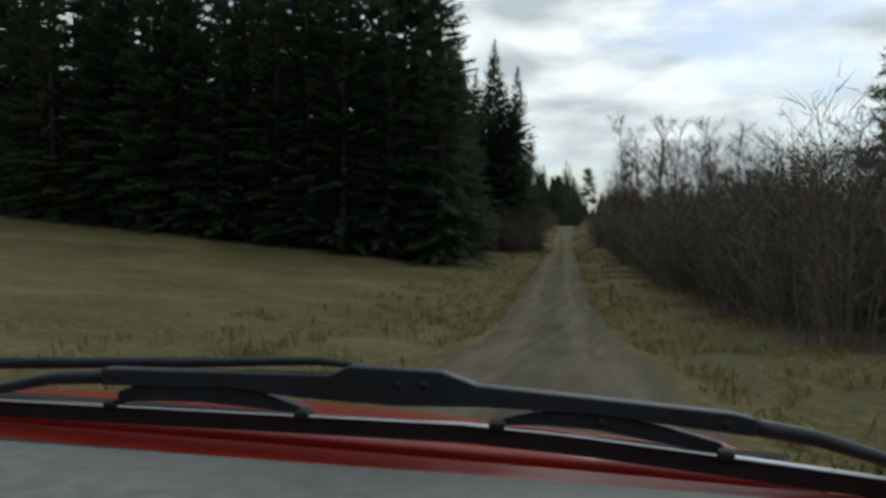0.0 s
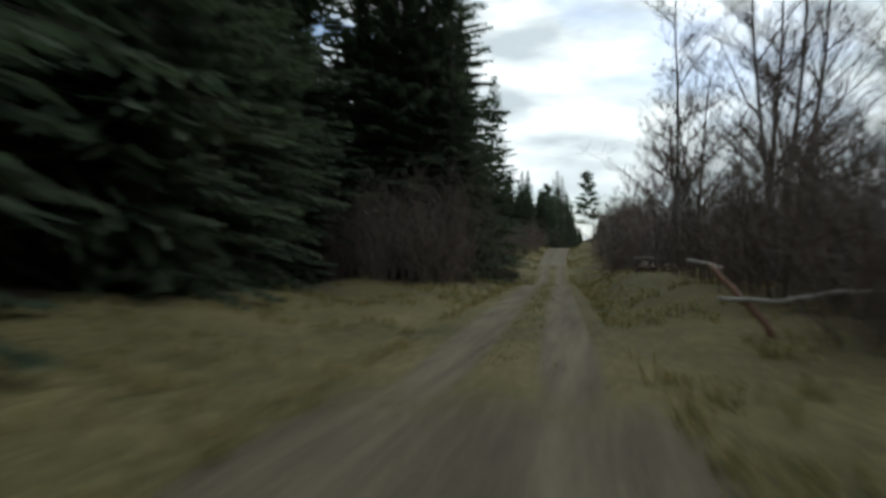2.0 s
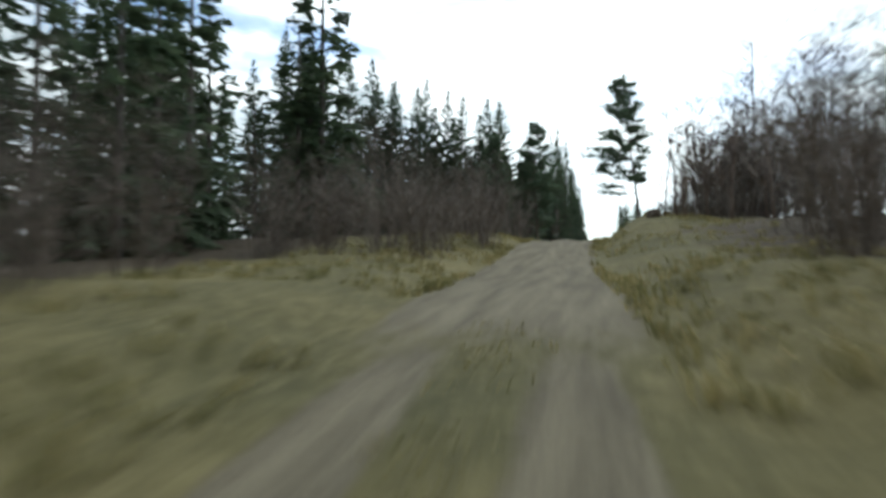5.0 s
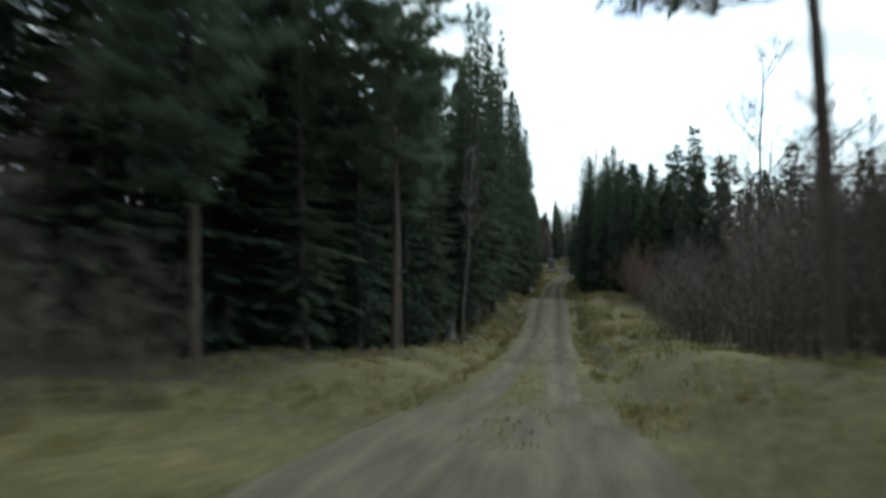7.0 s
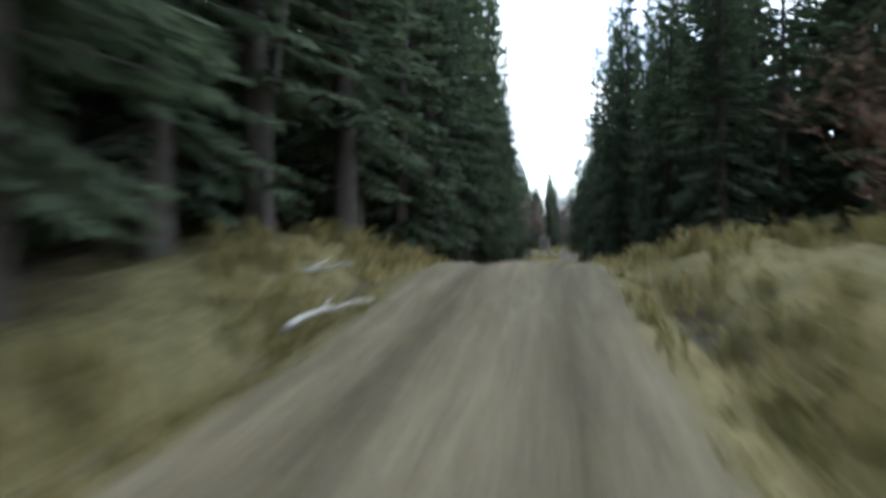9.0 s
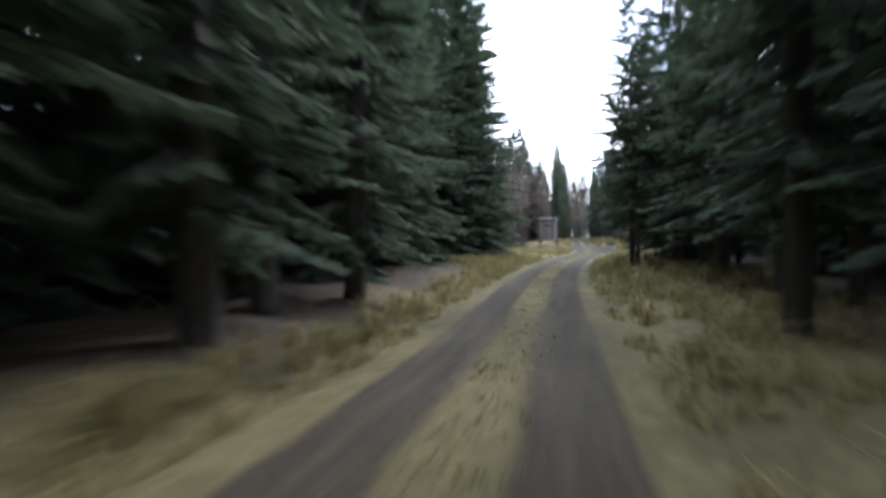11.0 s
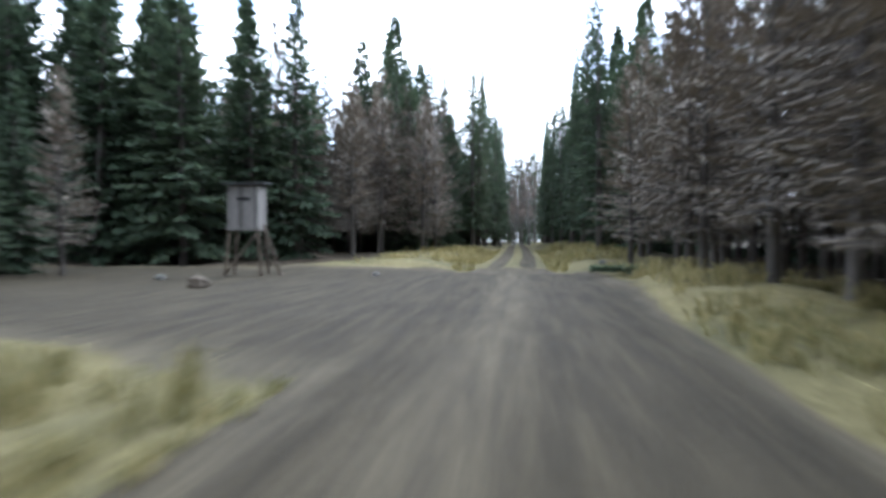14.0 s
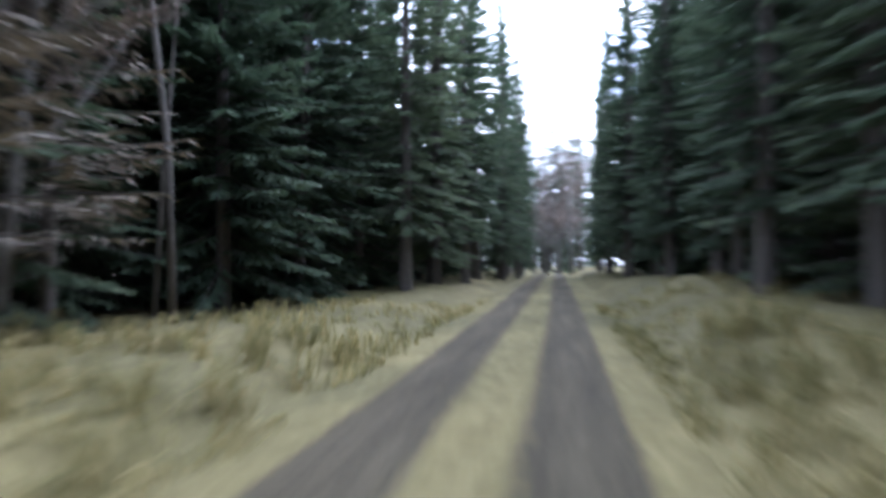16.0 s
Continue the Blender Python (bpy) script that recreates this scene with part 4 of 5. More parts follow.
set_of(alley, [(-0.7 + 1.6 * float(ramp01(k, 0, 9)) + 0.5 * math.sin(k * 2.3), 374 + 3.2 * k, 0.86 + 0.05 * math.sin(k * 1.7)) for k in range(14)], 27)
set_of(young, [(-3.6 + 0.6 * math.sin(k * 1.3), 373 + 3.4 * k, 1.25 + 0.1 * math.sin(k * 2.1)) for k in range(13)], 49)
set_of(birch, [(-9.0, 358.0, 0.95), (-14.0, 364.0, 1.2), (-17.5, 365.0, 1.25), (-3.5, 360.0, 0.9), (3.4, 412.0, 0.9), (5.4, 408.0, 0.85), (6.6, 418.0, 0.9), (2.2, 420.0, 0.95),
               (4.6, 424.0, 1.0), (3.0, 428.0, 0.9), (6.0, 427.0, 0.95), (-6.0, 356.0, 0.8), (-11.5, 355.0, 0.85), (-2.2, 356.0, 0.8)], 28)


# ---- the deep woods behind the front rows ----
def woods(name, label, templates, spots, seed, coats=None):
    """One joined mesh of many plainer trees, too many to count."""
    rnd = random.Random(seed)
    V, Fq, Ft, Mq, n = [], [], [], [], 0
    arrays = []
    for buf in templates:
        tris, mats = [], []
        for f, m in zip(buf.f, buf.m):
            for q in range(1, len(f) - 1):
                tris.append((f[0], f[q], f[q + 1]))
                mats.append(m)
        arrays.append((np.array(buf.v), np.array(tris, dtype=np.int64), np.array(mats, dtype=np.int32)))
    for x, s, k in spots:
        v, quads, mq = rnd.choice(arrays)
        a = rnd.uniform(0, 6.283)
        ca, sa = math.cos(a), math.sin(a)
        w = k * rnd.uniform(0.95, 1.2)
        p = np.column_stack([(v[:, 0] * ca - v[:, 1] * sa) * w + wx(x, s), (v[:, 0] * sa + v[:, 1] * ca) * w + s, v[:, 2] * k + ground_z(x, s) - 0.1])
        V.append(p)
        Fq.append(quads + n)
        Mq.append(mq)
        n += len(v)
    me = bpy.data.meshes.new(name)
    verts, faces = np.concatenate(V), np.concatenate(Fq)
    me.vertices.add(len(verts))
    me.vertices.foreach_set("co", verts.ravel())
    me.loops.add(faces.size)
    me.loops.foreach_set("vertex_index", faces.ravel().astype(np.int32))
    me.polygons.add(len(faces))
    me.polygons.foreach_set("loop_start", np.arange(0, faces.size, 3, dtype=np.int32))
    for mat in coats or (M_NEEDLE, M_BARK):
        me.materials.append(mat)
    me.polygons.foreach_set("material_index", np.concatenate(Mq))
    me.update()
    me.validate()
    return tagged(new(name, me), label, "trees", kind="stuff")


def plain_conifer(seed, h, r, base):
    """A coarser conifer for the depth of the wood."""
    rnd = random.Random(seed)
    b = Buf()
    b.tube([vec(0, 0, -0.3), vec(0, 0, h * 0.5), vec(0, 0, h)], [0.012 * h, 0.007 * h, 0.01], 5, False, 1)
    z = base
    while z < h - 0.2:
        frac = (z - base) / (h - base)
        reach = r * (1 - frac) ** 0.8
        for _ in range(4):
            az = rnd.uniform(0, 6.283)
            L = reach * rnd.uniform(0.65, 1.1) + 0.15
            d = arc_dir(az, -0.3 + 0.9 * frac)
            side = vec(-math.sin(az), math.cos(az), 0)
            p = vec(0, 0, z + rnd.uniform(-0.2, 0.2))
            for q in range(max(2, int(L / 0.5))):
                u = rnd.uniform(0.15, 0.95)
                c = p + d * L * u
                for sg in (-1, 1):
                    w = 0.45 + 0.45 * L * (1 - u)
                    b.blade(c, c + side * sg * w + d * w * 0.6 - vec(0, 0, w * rnd.uniform(0.1, 0.7)), (d + vec(0, 0, rnd.uniform(-.6, .6))).normalized(), 0.25)
            b.blade(p + d * L * 0.4, p + d * L * 1.05, side, 0.36)
        z += 0.62 * rnd.uniform(0.8, 1.2)
    return b


plain = [plain_conifer(200 + i, h, r, base) for i, (h, r, base) in enumerate(((18.0, 3.2, 0.4), (16.0, 3.0, 0.3), (20.0, 3.4, 0.6)))]
woods("deep_spruce_wood", "dense dark spruce wood behind the roadside trees", plain,
      band(40, 54, 60, -60, -11, 2.7, 1.35, 1.6) + band(58, 61, 70, -40, -15.5, 4.0, 1.0, 1.2) + band(41, 74, 100, -18, -13, 3.6, 0.9, 1.1)
      + band(59, 106, 150, -24, -13, 4.4, 0.7, 0.9) + band(43, 164, 176, -40, -19, 4.2, 0.85, 1.0) + band(44, 184, 288, -20, -11.5, 3.3, 0.85, 1.0)
      + band(45, 132, 160, -40, -26, 5.2, 0.8, 1.0), 40)
woods("far_spruce_wood", "dense green spruce wood lining the track ahead", plain,
      band(46, 220, 256, 11, 17, 3.4, 0.75, 0.9) + band(47, 219, 231, 11, 46, 2.4, 0.6, 0.72) + band(48, 257, 290, 13.5, 17, 3.4, 0.8, 0.95)
      + band(49, 286, 334, -23, -18.5, 2.8, 0.36, 0.5) + band(50, 367, 372, -44, -6, 3.4, 0.6, 0.8) + band(51, 294, 346, 17, 21, 3.6, 0.75, 0.95)
      + band(52, 346, 410, 14.5, 17.5, 3.8, 0.75, 0.95) + band(53, 372, 420, -12, -5.5, 3.4, 0.65, 0.85) + band(54, 430, 434, -34, 1, 3.6, 0.7, 0.85)
      + band(55, 430, 434, 8, 40, 3.6, 0.7, 0.85) 
      + band(60, 350, 356, -42, -27, 3.6, 0.5, 0.6) + band(61, 357, 366, -46, -17, 3.4, 0.5, 0.62), 41)



def shrub_buf(seed, h, r):
    """A shrub as one buffer, for the joined thickets."""
    b = Buf()
    for me in shrub_mesh(seed, h, r, M_SHRUB, stems=30, twigs=9):
        n = len(b.v)
        b.v += [tuple(v.co) for v in me.vertices]
        b.f += [tuple(n + i for i in p.vertices) for p in me.polygons]
        b.m += [0] * len(me.polygons)
        bpy.data.meshes.remove(me)
    return b


woods("back_thicket", "leafless brown thicket behind the roadside shrubs", [shrub_buf(94, 4.6, 2.0), shrub_buf(95, 5.2, 2.1)], back_shrubs, 70, (M_SHRUB,))

# ---- single trees ----
pine = tree_thing("pine", pine_meshes(301, 14.6, 6.4, 2.9, (-1.1, 0.2), 0.4, (6, 7, 7), ((5.5, 3.0, 2.8), (5.9, 3.5, 3.3), (6.5, 2.8, 3.3)), (0.6, 0.9)), (4.0, 164.6),
                  "tall lone pine with a bare lower trunk and loose crown", "tree")
for i, (x, s, h, bare, r) in enumerate(((-5.2, 175.6, 15.5, 5.6, 3.1), (-8.2, 168.5, 12.0, 4.0, 2.3), (-6.4, 181.5, 14.0, 5.5, 2.3))):
    tree_thing("pine", pine_meshes(310 + i, h, bare, r, limbs=(4, 5, 5)), (x, s), "pine with bare lower trunk at the spruce edge", "tree", "edge pines", turn=120 * i)
tree_thing("pine", pine_meshes(320, 12.0, 3.0, 2.8), (15.4, 35.0), "pine standing above the brown thicket", "tree")

# white-stemmed birches inside the left edge
pale = bare_tree_mesh(330, 12.0, 1.6, M_BIRCH, 1, limb_from=0.55, girth=0.62)
pale_birch = tree_thing("pale_birch", pale, (-4.7, 187.6), "slender pale-stemmed birch at the wood's edge", "tree", "pale birches")
for x, s, k in ((-5.2, 103.0, 0.6), (-5.9, 105.0, 0.55), (-4.9, 209.0, 0.95)):
    copy_thing(pale_birch, pose(wx(x, s), s, ground_z(x, s), 1.5, 2, 50 * s)).scale = (k, k, k)


# slender stems with a small tuft of twigs at the top, around the junction and on the sandy bank
pole = tree_thing("pole_birch", bare_tree_mesh(340, 16.0, 1.2, M_BARK, 1, limb_from=0.6, girth=0.55), (-10.7, 361.0), "slender dark birch pole rising above the young wood", "tree", "birch poles")
sapling = tree_thing("birch_sapling", bare_tree_mesh(341, 5.6, 1.3, M_TWIG, 1, limb_from=0.3), (5.0, 147.0), "thin leafless birch sapling on the sandy bank", "tree", "birch saplings")
set_of([pole], [(-7.2, 362.0, 0.95), (-4.4, 361.0, 0.95), (-2.7, 363.5, 1.0), (-11.5, 346.5, 1.0), (-10.0, 349.5, 1.05), (-13.5, 344.5, 1.0), (-15.5, 348.5, 1.05), (-12.4, 357.5, 1.1), (-18.0, 360.0, 1.1), (-4.2, 365.2, 1.0), (-5.6, 369.0, 1.0)], 68)
set_of([sapling], [(4.6, 149.0, 0.9), (5.6, 150.5, 1.0), (6.3, 146.0, 0.85), (6.8, 149.0, 1.05), (7.6, 147.0, 1.0), (8.4, 150.0, 1.15), (9.2, 146.5, 1.2), (7.2, 144.0, 0.9), (8.8, 143.0, 1.0), (5.2, 144.5, 0.7)], 69)


# ---- verge grass ----
def grass_field(name, label, spots, seed, h0, h1, blades):
    rnd = random.Random(seed)
    b = Buf()
    for x, s in spots:
        z = ground_z(x, s) - 0.03
        k = rnd.uniform(h0, h1)
        lean = rnd.uniform(0, 6.283)
        for _ in range(blades):
            az = lean + rnd.gauss(0, 1.2)
            root = vec(wx(x, s) + rnd.uniform(-.13, .13), s + rnd.uniform(-.13, .13), z)
            mid = root + vec(math.cos(az) * k * 0.25, math.sin(az) * k * 0.25, k * rnd.uniform(0.45, 0.7))
            tip = root + vec(math.cos(az) * k * rnd.uniform(0.5, 1.0), math.sin(az) * k * rnd.uniform(0.5, 1.0), k * rnd.uniform(0.3, 0.8))
            w = vec(-math.sin(az), math.cos(az), 0) * 0.012
            i = len(b.v)
            b.v += [tuple(root - w), tuple(root + w), tuple(mid + w), tuple(mid - w), tuple(tip)]
            b.f += [(i, i + 1, i + 2, i + 3), (i + 3, i + 2, i + 4)]
            b.m += [0, 0]
    return tagged(new(name, b.mesh(name, M_GRASS, False)), label, "grass", kind="stuff")


def grass_spots(seed, n, s0, s1, near, far):
    rnd = random.Random(seed)
    out = []
    while len(out) < n:
        s = rnd.uniform(s0, s1)
        u = rnd.choice((-1, 1)) * (near + (far - near) * rnd.random() ** 1.6)
        x = float(road_x(s)) + u
        if 224 < s < 268 and u < -2.7:
            continue
        if float(plaza(x, s)) > 0.2 or float(rough(x, s, 1.6, 21)) < -0.25:
            continue
        out.append((x, s))
    return out


grass_field("verge_grass", "dry straw-coloured grass tufts along the verges", grass_spots(1, 15000, 2, 372, 1.6, 7.5), 5, 0.12, 0.38, 6)
grass_field("tall_grass", "tall bleached grass tussocks beside the track", grass_spots(2, 2600, 190, 362, 2.2, 7.0), 6, 0.35, 0.75, 12)
grass_field("track_grass", "short green grass between the wheel tracks",
            [(float(road_x(q)) + random.Random(i).gauss(0, 0.2), q) for i, q in enumerate(np.random.RandomState(4).uniform(52, 304, 3000)) if not (118 < q < 160 or 172 < q < 226)],
            7, 0.04, 0.11, 4)


# ---- small things along the track ----
def limb(name, pts, r0, r1, mat, sides=7, wobble=0.0, seed=0):
    """One crooked tapered stick as a mesh."""
    rnd = random.Random(seed)
    b = Buf()
    out = []
    for a, c in zip(pts[:-1], pts[1:]):
        for q in range(4):
            p = Vector(a).lerp(Vector(c), q / 4)
            out.append(p + vec(rnd.uniform(-1, 1), rnd.uniform(-1, 1), rnd.uniform(-1, 1)) * wobble)
    out.append(Vector(pts[-1]))
    n = len(out)
    b.tube(out, [r0 + (r1 - r0) * k / (n - 1) for k in range(n)], sides)
    return b.mesh(name, mat)


def thing(name, x, s, label, category, group="", dz=0.0, turn=0.0):
    root = new(name)
    root.matrix_basis = pose(wx(x, s), s, ground_z(x, s) + dz, 0, 0, turn)
    return tagged(root, label, category, group)


# braced stake at the field's corner
stake = thing("braced_stake", 1.86, 30.0, "weathered wooden stake with a leaning brace pole", "stake")
part_mesh("post", limb("post", [(0, 0, -0.3), (0.02, 0, 0.9)], 0.045, 0.04, M_ROT, 7, 0.006, 1), stake)
part_mesh("brace", limb("brace", [(0.03, -0.02, 0.86), (0.62, -0.55, -0.14)], 0.04, 0.036, M_ROT, 7, 0.006, 2), stake)
part_mesh("tie", limb("tie", [(-0.05, -0.05, 0.78), (0.07, 0.03, 0.8)], 0.012, 0.012, M_FELT, 5, 0.0, 3), stake)

# fallen birch hanging out of the thicket
fallen = thing("fallen_birch", 4.0, 55.5, "fallen birch with white stems and red-brown broken bark", "fallen tree")
part_mesh("stem", limb("stem", [(-1.5, 0, 0.5), (-0.6, 0.1, 0.46), (0.3, 0.2, 0.62), (1.6, 0.4, 0.66)], 0.045, 0.03, M_PALEBARK, 7, 0.015, 4), fallen)
part_mesh("branch", limb("branch", [(-1.9, 0.8, 1.1), (-1.6, 0.7, 1.06), (-1.35, 0.6, 0.98)], 0.035, 0.02, M_PALEBARK, 6, 0.012, 5), fallen)
part_mesh("snag", limb("snag", [(-1.55, 0.7, 1.04), (-1.2, 0.2, 0.55), (-0.8, 0.0, 0.1), (-0.7, 0, -0.2)], 0.05, 0.07, M_REDSHRUB, 7, 0.02, 6), fallen)


def root_clump(x, s, size, seed, label, category="stump", mat=None, group=""):
    """A rotten stump or root plate: a lumpy body with broken root ends."""
    rnd = random.Random(seed)
    root = thing("root_stump" if category == "stump" else category, x, s, label, category, group, turn=rnd.uniform(0, 360))
    bm = bmesh.new()
    bmesh.ops.create_icosphere(bm, subdivisions=3, radius=size)
    for v in bm.verts:
        n = v.co.normalized()
        k = 1 + 0.35 * noise.noise(n * 2.1 + Vector((seed, 0, 0))) + 0.18 * noise.noise(n * 5.3 + Vector((0, seed, 0)))
        v.co = Vector((n.x * size * k, n.y * size * k * 0.9, n.z * size * k * 0.75 + size * 0.3))
    part("body", bm, mat or M_ROT, root)
    for _ in range(7):
        az = rnd.uniform(0, 6.283)
        d = arc_dir(az, rnd.uniform(-0.1, 0.9))
        p = vec(0, 0, size * 0.35) + d * size * 0.6
        part_mesh("root", limb("root", [p, p + d * size * rnd.uniform(0.5, 0.9) + vec(0, 0, rnd.uniform(-.1, .2) * size)], size * 0.13, size * 0.03, mat or M_ROT, 5, size * 0.04, rnd.randint(0, 999)), root)
    return root


root_clump(3.6, 74.2, 0.42, 11, "dark rotten root clump in the grassy bank")
root_clump(4.4, 72.6, 0.34, 12, "dark rotten root clump in the grassy bank")
root_clump(3.7, 144.5, 0.38, 13, "torn-up root stump on the sandy bank")
root_clump(2.15, 273.4, 0.15, 15, "small dark stump at the track's edge")
root_clump(-5.0, 325.5, 0.3, 16, "grey stump at the edge of the junction")
root_clump(5.2, 152.0, 0.3, 17, "torn-up root stump on the sandy bank")


def snag_stump(x, s, tall_, r, seed, label):
    """The foot of a snapped tree: a flared, fluted stem with a splintered top and root spurs."""
    rnd = random.Random(seed)
    root = thing("broken_stump", x, s, label, "stump", turn=rnd.uniform(0, 360))
    bm = bmesh.new()
    rings = []
    for k in range(9):
        u = k / 8
        ring = []
        for q in range(14):
            w = 2 * math.pi * q / 14
            rr = r * (1 + 0.75 * (1 - u) ** 4) * (1 + 0.12 * math.sin(3 * w + seed) + 0.06 * rnd.uniform(-1, 1))
            top = tall_ * u * (1 + (0.22 * math.sin(w + seed) + 0.1 * rnd.uniform(-1, 1)) * max(0.0, u - 0.6) / 0.4)
            ring.append(bm.verts.new((rr * math.cos(w) + 0.1 * u * tall_, rr * math.sin(w), top - 0.2 * (k == 0))))
        rings.append(ring)
    for a, b in zip(rings[:-1], rings[1:]):
        for q in range(14):
            bm.faces.new((a[q], a[(q + 1) % 14], b[(q + 1) % 14], b[q]))
    mid_top = bm.verts.new((0.1 * tall_, 0, tall_ * 0.8))
    for q in range(14):
        bm.faces.new((rings[-1][q], rings[-1][(q + 1) % 14], mid_top))
    part("stem", bm, M_BIRCH, root)
    for q in range(5):
        w = q * 1.257 + rnd.uniform(-0.2, 0.2)
        d = vec(math.cos(w), math.sin(w), 0)
        part_mesh("root", limb("root", [d * r * 0.9 + vec(0, 0, 0.22), d * r * 1.9 + vec(0, 0, 0.05), d * r * 2.8 - vec(0, 0, 0.12)], r * 0.3, r * 0.1, M_BIRCH, 6, 0.015, seed + q), root)
    for q in range(3):
        w = rnd.uniform(0, 6.283)
        p = vec(r * 0.6 * math.cos(w) + 0.1 * tall_, r * 0.6 * math.sin(w), tall_ * 0.85)
        part_mesh("splinter", limb("splinter", [p, p + vec(0.02, 0.01, 0.2 + 0.12 * rnd.random())], 0.03, 0.006, M_PALEBARK, 5, 0.006, seed + 9 + q), root)
    return root


snag_stump(-5.4, 188.2, 1.0, 0.24, 14, "grey broken tree stump on the ditch bank")


def boulder(x, s, size, seed, label, group="", mat=None):
    bm = bmesh.new()
    bmesh.ops.create_icosphere(bm, subdivisions=3, radius=1)
    for v in bm.verts:
        n = v.co.normalized()
        k = 1 + 0.22 * noise.noise(n * 1.6 + Vector((seed * 3.1, 0, 0))) + 0.08 * noise.noise(n * 5 + Vector((0, seed, 0)))
        v.co = Vector((n.x * k * size, n.y * k * size * 0.8, n.z * k * size * 0.7))
    me = bpy.data.meshes.new("boulder")
    bm.to_mesh(me)
    bm.free()
    me.materials.append(mat or M_STONE)
    me.polygons.foreach_set("use_smooth", np.ones(len(me.polygons), dtype=bool))
    ob = new("boulder", me)
    ob.matrix_basis = pose(wx(x, s), s, ground_z(x, s) + size * 0.15, 0, 0, seed * 47)
    return tagged(ob, label, "boulder", group)


boulder(8.2, 293.0, 0.95, 1, "mossy boulder in the pale grass, coloured dark for its shaded face", mat=M_SHADED_MOSS)
for i, (x, s, r) in enumerate(((-1.4, 331.5, 0.16), (-8.0, 329.0, 0.22), (7.2, 338.0, 0.2), (-3.2, 198.5, 0.3), (-3.6, 201.5, 0.22), (6.6, 347.5, 0.28), (7.5, 348.2, 0.24), (-4.6, 190.0, 0.25))):
    boulder(x, s, r, i + 2, "half-buried grey field stone in the grass", "field stones")

# broken tree leaning by the second rise
snapped = thing("snapped_tree", 7.1, 97.5, "snapped grey tree with its top hanging down", "broken tree")
part_mesh("trunk", limb("trunk", [(0, 0, -0.3), (0.05, 0.05, 1.0), (0.1, 0, 2.05)], 0.12, 0.09, M_BIRCH, 8, 0.02, 21), snapped)
part_mesh("fallen_top", limb("fallen_top", [(0.1, 0, 2.0), (-0.7, 0.1, 2.1), (-1.5, 0.3, 2.0)], 0.085, 0.04, M_PALEBARK, 7, 0.03, 22), snapped)
part_mesh("branch", limb("branch", [(0.1, 0, 1.9), (0.9, -0.2, 1.75), (1.7, -0.3, 1.9)], 0.06, 0.02, M_BIRCH, 6, 0.03, 23), snapped)

# branches lying in the ditches
for i, (x, s, turn, L, mat, label) in enumerate((
        (-2.5, 205.6, 70, 1.5, M_PALEBARK, "pale bare branch lying on the grassy bank"), (-3.3, 207.2, 35, 1.1, M_PALEBARK, "pale bare branch lying on the grassy bank"),
        (3.3, 187.0, 100, 2.6, M_ROT, "dark dead branch lying along the ditch"), (2.2, 182.9, 96, 2.8, M_ROT, "dark dead branch lying along the ditch"), (3.4, 183.6, 28, 1.9, M_ROT, "dark dead branch lying in the grass"), (4.6, 184.5, 20, 2.4, M_ROT, "dark dead branch lying in the grass"),
        (-3.4, 186.0, 60, 1.6, M_ROT, "dark dead branch lying along the ditch"), (5.4, 178.0, 15, 2.0, M_ROT, "dark dead branch lying in the grass"),
        (7.0, 304.0, 25, 1.2, M_ROT, "dark dead branch lying in the grass"), (7.6, 116.0, 10, 2.2, M_PALEBARK, "pale fallen pole at the wood's edge"))):
    ob = new("fallen_branch")
    tagged(ob, label, "branch", "fallen branches")
    ob.matrix_basis = pose(wx(x, s), s, ground_z(x, s) + 0.06, 0, 0, turn)
    part_mesh("stem", limb("stem", [(-L / 2, 0, 0), (0, 0.12, 0.1), (L / 2, -0.05, 0.16)], 0.05, 0.02, mat, 6, 0.03, 40 + i), ob)
    part_mesh("side_branch", limb("side_branch", [(0, 0.12, 0.1), (0.3 * L, 0.4, 0.22)], 0.022, 0.008, mat, 5, 0.02, 60 + i), ob)

# green spruce bough thrown down by the junction
rnd = random.Random(5)
bough = Buf()
bough.tube([vec(-0.9, 0, 0.05), vec(0, 0.1, 0.16), vec(1.0, 0, 0.12)], [0.02, 0.016, 0.006], 4, False, 1)
for _ in range(420):
    u = rnd.uniform(-0.9, 1.0)
    c = vec(u, 0.1 * (1 - u * u), 0.12 + rnd.uniform(-.04, .08))
    sg = rnd.choice((-1, 1))
    w = rnd.uniform(0.2, 0.55) * (1.1 - 0.5 * abs(u))
    bough.blade(c, c + vec(rnd.uniform(0, 0.25), sg * w, rnd.uniform(-0.1, 0.22)), vec(1, 0, 0.3).normalized(), 0.045)
cut = new("spruce_bough", bough.mesh("spruce_bough", M_NEEDLE, False, M_BARK))
cut.matrix_basis = pose(6.7, 331.0, ground_z(6.7, 331.0) + 0.04, 0, 0, -25)
tagged(cut, "green spruce bough lying at the junction's edge", "branch")


